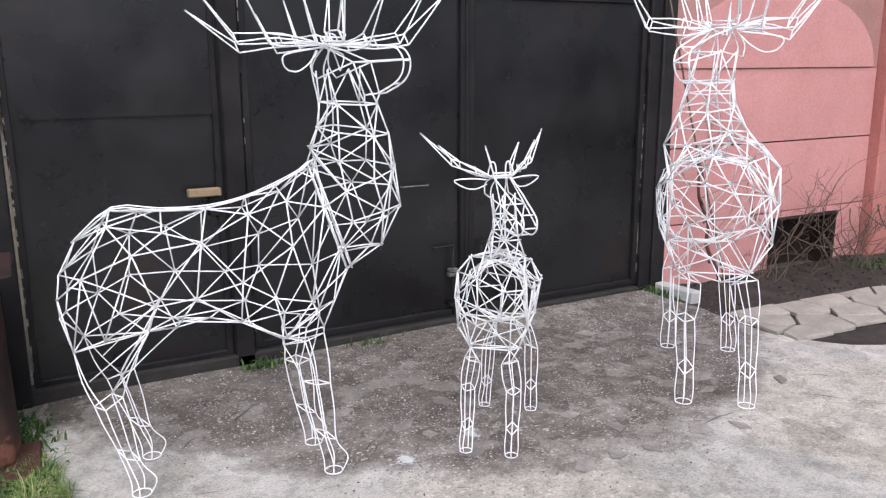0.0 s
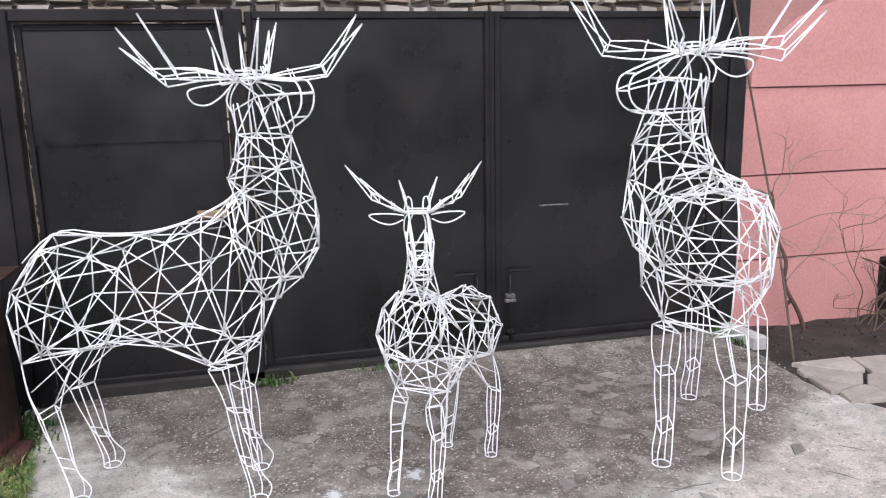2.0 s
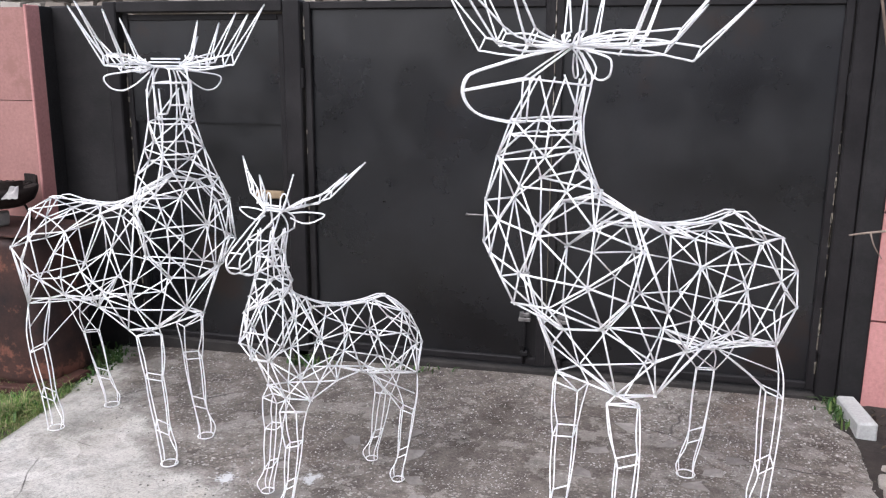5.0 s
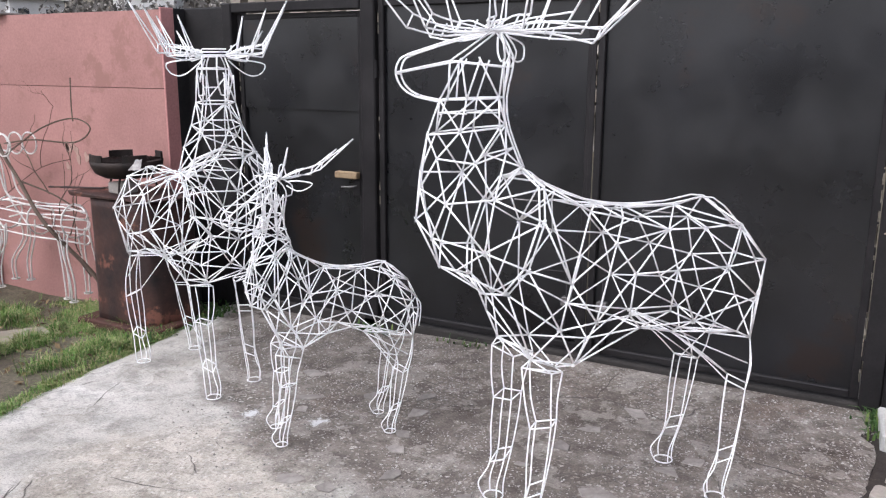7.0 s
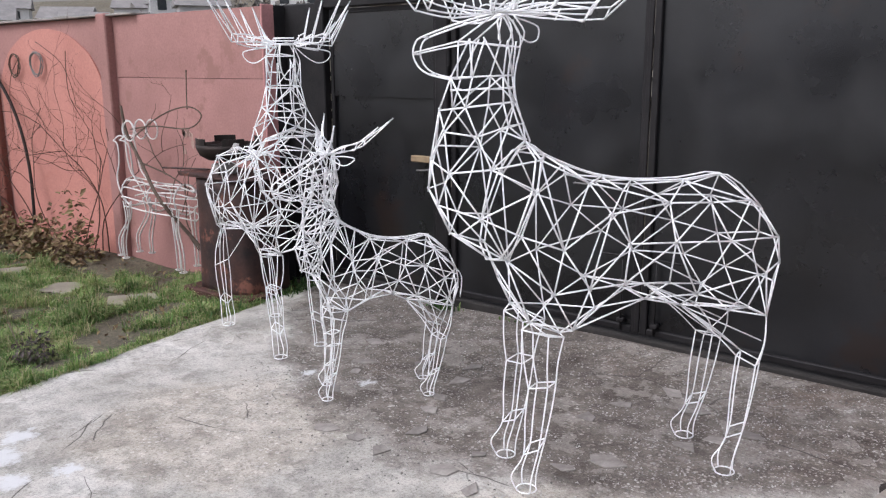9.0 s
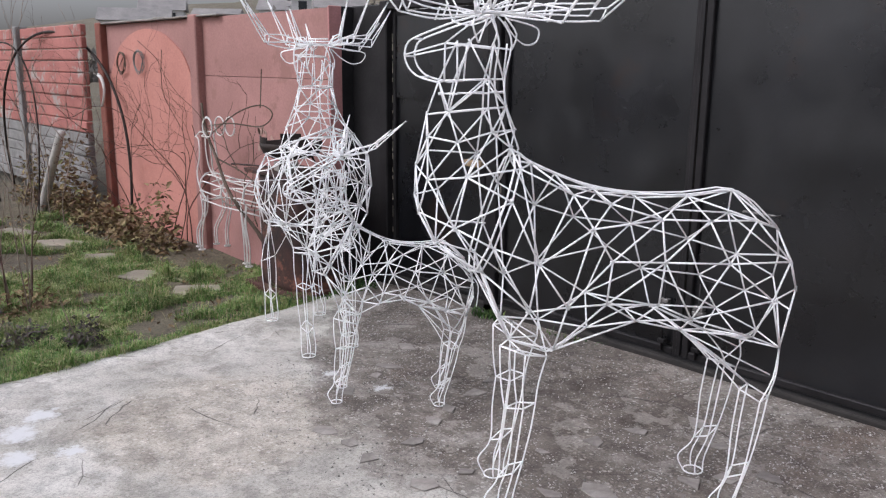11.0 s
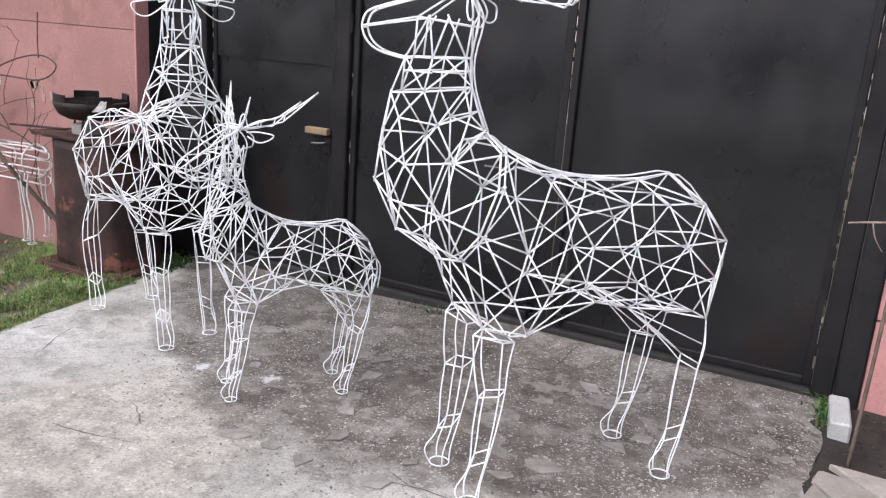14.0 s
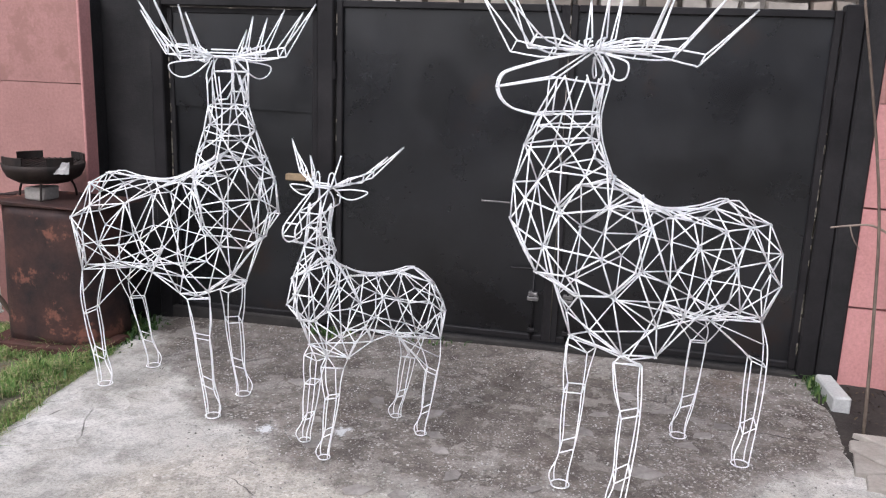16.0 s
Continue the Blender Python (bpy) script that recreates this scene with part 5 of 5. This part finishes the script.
litter = []
for k, (cx, rx, h, n) in enumerate(((-5.6, 0.35, 0.75, 420), (-6.2, 0.45, 0.4, 620), (-6.9, 0.5, 0.4, 600), (-7.5, 0.4, 0.5, 420), (-8.0, 0.35, 1.1, 620), (-8.6, 0.6, 0.6, 480), (-9.6, 0.7, 0.7, 500))):
    litter += bush_points(n, cx, -0.62, ground_z(cx) - 0.05, rx, 0.30, h, 40 + k)
leaf_litter("dry_shrubs", litter, M_LEAF, 0.045, "withered brown perennials and leaves along the pink wall", 50, "shrubs")
fallen = random.Random(61)
leaf_litter("fallen_leaves", [(x, y, terrain(x, y) + 0.015) for x, y in [(fallen.uniform(-8.5, -2.7), fallen.gauss(-1.1, 0.5)) for _ in range(900)] if x < pad_left(y) and y < -0.25], M_LEAF, 0.028, "brown fallen leaves scattered in grass", 62)
leaf_litter("bed_litter", [(fallen.uniform(1.7, 4.2), fallen.uniform(-0.75, -0.05), 0.0) for _ in range(500)], M_ROT, 0.016, "dark leaf litter on the soil bed", 63)
for k, (x, y, r, h) in enumerate(((-2.76, -2.33, 0.16, 0.24), (-2.95, -2.6, 0.2, 0.2), (-3.3, -2.75, 0.2, 0.28))):
    herb = thing("herb_clump", None, "greyish withered herb clump in grass", "plant", pose(x, y, ground_z(x) - 0.05), "herb clumps")
    pts = bush_points(380, 0, 0, 0.0, r, r, h, 70 + k)
    me_ob = leaf_litter("leaves", pts, M_HERB, 0.022, "", 80 + k, "")
    me_ob.parent = herb
    w = Wire()
    rr = random.Random(90 + k)
    for _ in range(9):
        a = rr.uniform(0, 6.28)
        w.curve([(0.03 * math.cos(a), 0.03 * math.sin(a), 0), (r * 0.5 * math.cos(a), r * 0.5 * math.sin(a), h * 0.6), (r * 0.8 * math.cos(a), r * 0.8 * math.sin(a), h * rr.uniform(0.9, 1.7))], 0.003, 3, 0.4, 4)
    part("stalks", w.mesh("stalks", M_TWIG), herb)


def branchy(w, p, d, length, r, depth, rnd, droop=0.0, kink=0.35):
    """A twisting branch and its side shoots."""
    pts = [Vector(p)]
    d = Vector(d).normalized()
    n = 5
    for i in range(n):
        d = (d + Vector([rnd.uniform(-kink, kink) for _ in range(3)]) + Vector((0, 0, -droop))).normalized()
        q = pts[-1] + d * length / n
        q.y = min(q.y, -0.03 if q.x > -2.9 else -0.25)
        pts.append(q)
        if depth > 0 and i > 0 and rnd.random() < 0.75:
            side = (d + Vector([rnd.uniform(-1, 1), rnd.uniform(-0.6, 0.4), rnd.uniform(-0.5, 0.8)])).normalized()
            branchy(w, pts[-1], side, length * rnd.uniform(0.35, 0.65), r * 0.55, depth - 1, rnd, droop, kink)
    w.curve(pts, r, 3, 0.45, 5)


def grape_vine():
    rnd = random.Random(17)
    root = thing("grapevine", None, "bare old grapevine with a twisted trunk against the pink wall", "vine", pose(0, 0, 0))
    w = Wire()
    w.curve([(2.2, -0.16, -0.06), (2.12, -0.17, 0.12), (2.0, -0.16, 0.33), (1.99, -0.17, 0.5), (1.9, -0.15, 0.7), (1.87, -0.16, 0.9), (1.85, -0.16, 0.97)], 0.017, 4, 0.5, 8)
    for z in (0.2, 0.36, 0.52, 0.66, 0.8):
        w.knot((2.09 - 0.27 * z, -0.165, z), 0.021)
    part("trunk", w.mesh("trunk", M_VINE), root)
    b = Wire()
    b.curve([(1.86, -0.16, 0.93), (1.74, -0.18, 0.99), (1.62, -0.2, 0.985), (1.52, -0.22, 0.97)], 0.008, 4, 0.6)
    b.curve([(1.62, -0.2, 0.985), (1.64, -0.22, 0.92), (1.68, -0.22, 0.86)], 0.004, 4, 0.6)
    part("pale_shoot", b.mesh("pale_shoot", M_TWIG), root, "pale cut shoot")
    s = Wire()
    for p, d, ln in (((1.87, -0.16, 0.9), (0.9, 0, 0.35), 0.7), ((1.92, -0.16, 0.7), (1, 0, 0.5), 0.8), ((1.99, -0.17, 0.5), (0.8, -0.1, 0.2), 0.6), ((1.88, -0.15, 0.8), (0.3, 0, -0.4), 0.4), ((2.0, -0.16, 0.33), (0.6, -0.1, 0.8), 0.7), ((1.86, -0.16, 0.95), (0.4, 0, 1), 0.5)):
        branchy(s, p, d, ln * 0.8, 0.0045, 1, rnd, 0.02)
    part("bare_shoot", s.mesh("bare_shoot", M_TWIG), root)


grape_vine()


def bed_twigs():
    rnd = random.Random(23)
    w = Wire()
    for k in range(20):
        x = rnd.uniform(2.5, 3.8)
        branchy(w, (x, -0.12 - rnd.random() * 0.2, -0.02), (rnd.uniform(-0.6, 0.6), -0.1, 1), rnd.uniform(0.35, 0.8), 0.0055, 2, rnd, 0.05, 0.4)
    for k in range(8):
        x = rnd.uniform(2.6, 4.6)
        branchy(w, (x, -0.1, 0.45), (rnd.uniform(-0.8, 0.8), -0.1, -0.6), 0.6, 0.006, 2, rnd, 0.05, 0.4)
    thing("bare_bush", w.mesh("bare_bush", M_BARK), "tangle of bare twigs before the low dark opening", "bush")


bed_twigs()
pole = Wire()
pole.curve([(1.71, -0.69, -0.03), (1.735, -0.45, 0.6), (1.73, -0.22, 1.2), (1.56, -0.06, 2.2)], 0.009, 4, 0.8)
thing("thin_stake", pole.mesh("thin_stake", M_BARK), "long thin wooden stake leaning on the gate pier", "stake")


def wall_vines():
    rnd = random.Random(29)
    w = Wire()
    for x in (-5.48, -5.6, -5.75, -5.95, -6.5, -6.9, -7.3):
        branchy(w, (x, -0.32, -0.15), (rnd.uniform(-0.25, 0.25), 0, 1), rnd.uniform(1.3, 2.0), 0.0062, 3, rnd, 0.0, 0.52)
    for x, z in ((-6.6, 1.9), (-7.0, 1.75), (-6.0, 1.8)):
        branchy(w, (x, -0.3, z), (rnd.uniform(-1, 1), 0, -0.5), 1.2, 0.004, 2, rnd, 0.0, 0.4)
    thing("climbing_vine", w.mesh("climbing_vine", M_VINE), "leafless climbing vine stems on the coral painted wall", "vine")
    t = Wire()
    t.curve([(-3.55, -0.42, -0.1), (-3.68, -0.5, 0.18), (-4.02, -0.62, 0.55), (-4.3, -0.6, 0.85), (-4.52, -0.58, 1.08), (-4.58, -0.58, 1.32)], 0.018, 4, 0.6, 7)
    t.curve([(-4.3, -0.6, 0.85), (-4.05, -0.5, 0.75), (-3.8, -0.45, 0.62)], 0.008, 4, 0.6)
    for k in range(5):
        branchy(t, (-3.7 - 0.1 * k, -0.5, 0.15 + 0.15 * k), (rnd.uniform(-0.6, 0.6), -0.1, 1), 0.5, 0.005, 1, rnd)
    t.curve([(-4.5, -0.58, 1.02), (-4.2, -0.45, 1.24), (-3.95, -0.35, 1.32), (-3.8, -0.32, 1.25), (-3.95, -0.35, 1.14), (-4.3, -0.45, 1.15), (-4.5, -0.56, 1.12)], 0.006, 5)
    t.curve([(-3.95, -0.35, 1.3), (-4.02, -0.3, 1.4), (-4.03, -0.28, 1.62)], 0.005, 4)
    thing("bare_sapling", t.mesh("bare_sapling", M_BARK), "crooked leafless sapling leaning beside the small deer", "tree")


wall_vines()


def garden_hoops():
    for k, (x0, x1, y, h) in enumerate(((-6.85, -11.4, -0.42, 2.05), (-8.3, -9.9, -1.0, 1.9))):
        w = Wire()
        pts = [(x0 + (x1 - x0) * (1 - math.cos(a)) / 2, y + 0.15 * math.sin(a * 2), -0.3 + (h + 0.3) * math.sin(a) ** 0.9) for a in [math.pi * i / 12 for i in range(13)]]
        w.curve(pts, 0.017 if k == 0 else 0.011, 3)
        thing("garden_arch", w.mesh("garden_arch", M_SOOT_SHADE), "bent dark steel hoop of a garden arch", "arch", group="garden hoops")
    rnd = random.Random(33)
    s = Wire()
    for x in (-7.6, -8.1, -8.7, -9.2, -9.8):
        branchy(s, (x, -0.9, -0.3), (rnd.uniform(-0.2, 0.2), 0, 1), rnd.uniform(1.2, 2.0), 0.008, 2, rnd, 0.0, 0.2)
    thing("bare_bush", s.mesh("bare_bush", M_TWIG), "tall leafless bush by the garden arch", "bush")
    lg = Wire()
    lg.curve([(-8.7, -0.85, -0.25), (-8.3, -0.8, 0.35), (-7.95, -0.75, 0.85)], 0.06, 4, 0.8, 9)
    thing("leaning_log", lg.mesh("leaning_log", M_PALELOG), "pale weathered log leaning in the garden", "log")


garden_hoops()


def near_shrub():
    """Thin upright canes at the lawn's edge, with withered leaves at their foot."""
    rnd = random.Random(37)
    root = thing("bare_shrub", None, "thin leafless upright canes growing in the lawn", "shrub", pose(-4.0, -2.05, -0.16))
    for k in range(9):
        w = Wire()
        a = rnd.uniform(0, 6.28)
        branchy(w, (0.10 * math.cos(a), 0.10 * math.sin(a) - 0.3, 0.0), (0.12 * math.cos(a), 0.12 * math.sin(a), 1), rnd.uniform(0.8, 1.4), 0.0055, 1, rnd, 0.0, 0.10)
        part("cane", w.mesh("cane", M_TWIG if k % 3 else M_VINE), root)
    me = leaf_litter("withered_leaves", bush_points(420, 0, -0.3, 0.0, 0.42, 0.40, 0.22, 92), M_LEAF, 0.030, "", 93, "")
    me.parent = root


near_shrub()


def wall_ornaments():
    for x, z, r in ((-7.24, 1.67, 0.14), (-6.74, 1.68, 0.15)):
        w = Wire()
        rnd = random.Random(int(-x * 100))
        coil = []
        for k in range(121):
            rr = r * (0.82 + 0.30 * noise.noise(Vector((k * 0.23, x, 2.0))))
            coil.append((x + rr * math.cos(k * 0.314), -0.24 - 0.00016 * k, z + rr * math.sin(k * 0.314) * 0.95))
        w.rod(coil, 0.0036)
        thing("twig_wreath", w.mesh("twig_wreath", M_BARK if x < -7 else M_GREYWOOD), "coiled wreath hanging on the coral wall", "wreath", group="wreaths on the wall")
    w = Wire()
    w.curve([(-7.78, -0.32, 1.52), (-7.66, -0.33, 1.48), (-7.6, -0.33, 1.36), (-7.66, -0.33, 1.22), (-7.72, -0.33, 1.16)], 0.022, 4, 0.5, 7)
    thing("white_ornament", w.mesh("white_ornament", M_WHITE), "curved white ornament hanging from the wall pilaster", "ornament")


wall_ornaments()


# ---- beyond the walls ----
def rubble_terrace():
    rnd = random.Random(44)
    v, f = [], []
    z = 0.6
    while z < 4.4:
        h = rnd.uniform(0.24, 0.42)
        x = -15.0
        while x < 16:
            wd = rnd.uniform(0.35, 0.95)
            s = len(v)
            j = lambda: rnd.uniform(-0.04, 0.04)
            y0 = 13.0 + (z - 0.6) * 0.12 + rnd.uniform(-0.08, 0.08)
            for yy in (y0, y0 + 0.5):
                ins = 0.05 if yy == y0 else 0.0
                v += [(x + ins + j(), yy + j(), z + ins + j()), (x + wd - ins - 0.03 + j(), yy + j(), z + ins + j()), (x + wd - ins - 0.03 + j(), yy + j(), z + h - ins - 0.02 + j()), (x + ins + j(), yy + j(), z + h - ins - 0.02 + j())]
            f += [(s, s + 1, s + 2, s + 3), (s + 4, s, s + 3, s + 7), (s + 1, s + 5, s + 6, s + 2), (s + 3, s + 2, s + 6, s + 7), (s, s + 4, s + 5, s + 1)]
            x += wd
        z += h
    thing("rubble_wall", mesh_of("rubble_wall", v, f, M_RUBBLE), "weathered rubble stone terrace wall behind the gate", "wall", kind="stuff")
    thing("terrace_core", box("terrace_core", -15, 16, 13.6, 14.2, -0.5, 4.1, M_CAP), "rough core of the stone terrace", "wall", kind="structure")


rubble_terrace()


def house(x, y, w, d, h, rz, storeys):
    z = terrain(x, y) - 0.6
    root = thing("house", None, "whitewashed house with dark windows on the far hillside", "house", pose(x, y, z, 0, 0, rz), "houses on the hill")
    part("wall", box("wall", -w / 2, w / 2, -d / 2, d / 2, 0, h, M_HOUSE, 0.05), root)
    bm = bmesh.new()
    o, r = 0.5, d * 0.32
    a = [bm.verts.new(p) for p in ((-w / 2 - o, -d / 2 - o, h), (w / 2 + o, -d / 2 - o, h), (w / 2 + o, d / 2 + o, h), (-w / 2 - o, d / 2 + o, h), (-w / 2 - o, 0, h + r), (w / 2 + o, 0, h + r))]
    for q in ((0, 1, 5, 4), (2, 3, 4, 5), (1, 2, 5), (3, 0, 4), (3, 2, 1, 0)):
        bm.faces.new([a[i] for i in q])
    part("roof", bm_mesh("roof", bm, M_ROOF), root)
    n = max(2, int(w / 3))
    for s in range(storeys):
        for k in range(n):
            xc = -w / 2 + w * (k + 0.5) / n
            zc = h * (s + 0.5) / storeys
            part("window", box("window", xc - 0.55, xc + 0.55, -d / 2 - 0.06, -d / 2 + 0.1, zc - 0.7, zc + 0.7, M_GLASS_DARK, 0.02), root)


for hx, hy, hw, hd, hh, hr, hs in ((-95, 62, 13, 9, 6.0, 58, 2), (-118, 70, 11, 8, 4.5, 50, 1), (-80, 70, 10, 8, 5.0, 45, 2), (-135, 52, 15, 9, 6.5, 62, 2), (-150, 92, 12, 8, 5, 50, 2), (-62, 84, 10, 8, 4.5, 30, 1), (-108, 100, 14, 9, 6, 45, 2),
                                    (-40, 95, 12, 8, 5, 15, 2), (-165, 70, 12, 9, 6, 60, 2), (-103, 66, 9, 8, 4.5, 40, 1), (-86, 58, 8, 7, 4.2, 60, 1), (-72, 62, 9, 7, 5, 35, 2), (-126, 62, 10, 8, 5, 48, 2), (-110, 56, 8, 7, 4, 55, 1)):
    house(hx, hy, hw * 0.7, hd * 0.75, hh * 0.8, hr, hs)


def hill_brush():
    rnd = random.Random(55)
    v, f = [], []
    for _ in range(900):
        a, d = rnd.uniform(radians(85), radians(170)), rnd.uniform(30, 130)
        cx, cy = d * math.cos(a), d * math.sin(a)
        if cy < 24:
            continue
        z0, R = terrain(cx, cy), rnd.uniform(0.9, 2.6)
        for _ in range(90):
            q = Vector([rnd.gauss(0, 0.45) for _ in range(3)]) * R
            q.z = abs(q.z) * 1.1
            e = Euler([rnd.uniform(0, 6.28) for _ in range(3)]).to_matrix()
            s = len(v)
            k = R * 0.16
            for p in ((-1, 0, 0), (1, 0.1, 0), (0.1, 0.25, 1.2)):
                v.append(Vector((cx, cy, z0)) + q + e @ Vector(p) * k)
            f.append((s, s + 1, s + 2))
    thing("hill_brush", mesh_of("hill_brush", v, f, M_SHRUB), "grey leafless brush covering the far hillside", "brush", kind="stuff")


hill_brush()

# loose grit on the yard
grit_rnd = random.Random(71)
gv, gf = [], []
for _ in range(34000):
    gx, gy = grit_rnd.uniform(-2.3, 1.6), grit_rnd.uniform(-3.6, -0.05)
    if noise.noise(Vector((gx * 1.2, gy * 1.2, 4))) < grit_rnd.uniform(-0.5, 0.35) or not pad_left(gy) < gx < pad_right(gy) or gy + 2.0 - 0.3 * (gx + 0.2) ** 2 < grit_rnd.uniform(-0.45, 0.2):
        continue
    gs, gr = len(gv), 0.0015 + 0.0075 * grit_rnd.random() ** 2.5
    ga, gz = grit_rnd.uniform(0, 6.28), ground_z(gx) + 0.002
    for q in ((1, 0, 0), (-0.5, 0.8, 0), (-0.5, -0.8, 0), (0.1, 0, 0.8)):
        gv.append((gx + gr * (q[0] * math.cos(ga) - q[1] * math.sin(ga)), gy + gr * (q[0] * math.sin(ga) + q[1] * math.cos(ga)), gz + gr * q[2]))
    gf += [(gs, gs + 1, gs + 3), (gs + 1, gs + 2, gs + 3), (gs + 2, gs, gs + 3)]
thing("loose_grit", mesh_of("loose_grit", gv, gf, M_CHIP), "pale loose stone chips strewn on the concrete", "grit", kind="stuff")
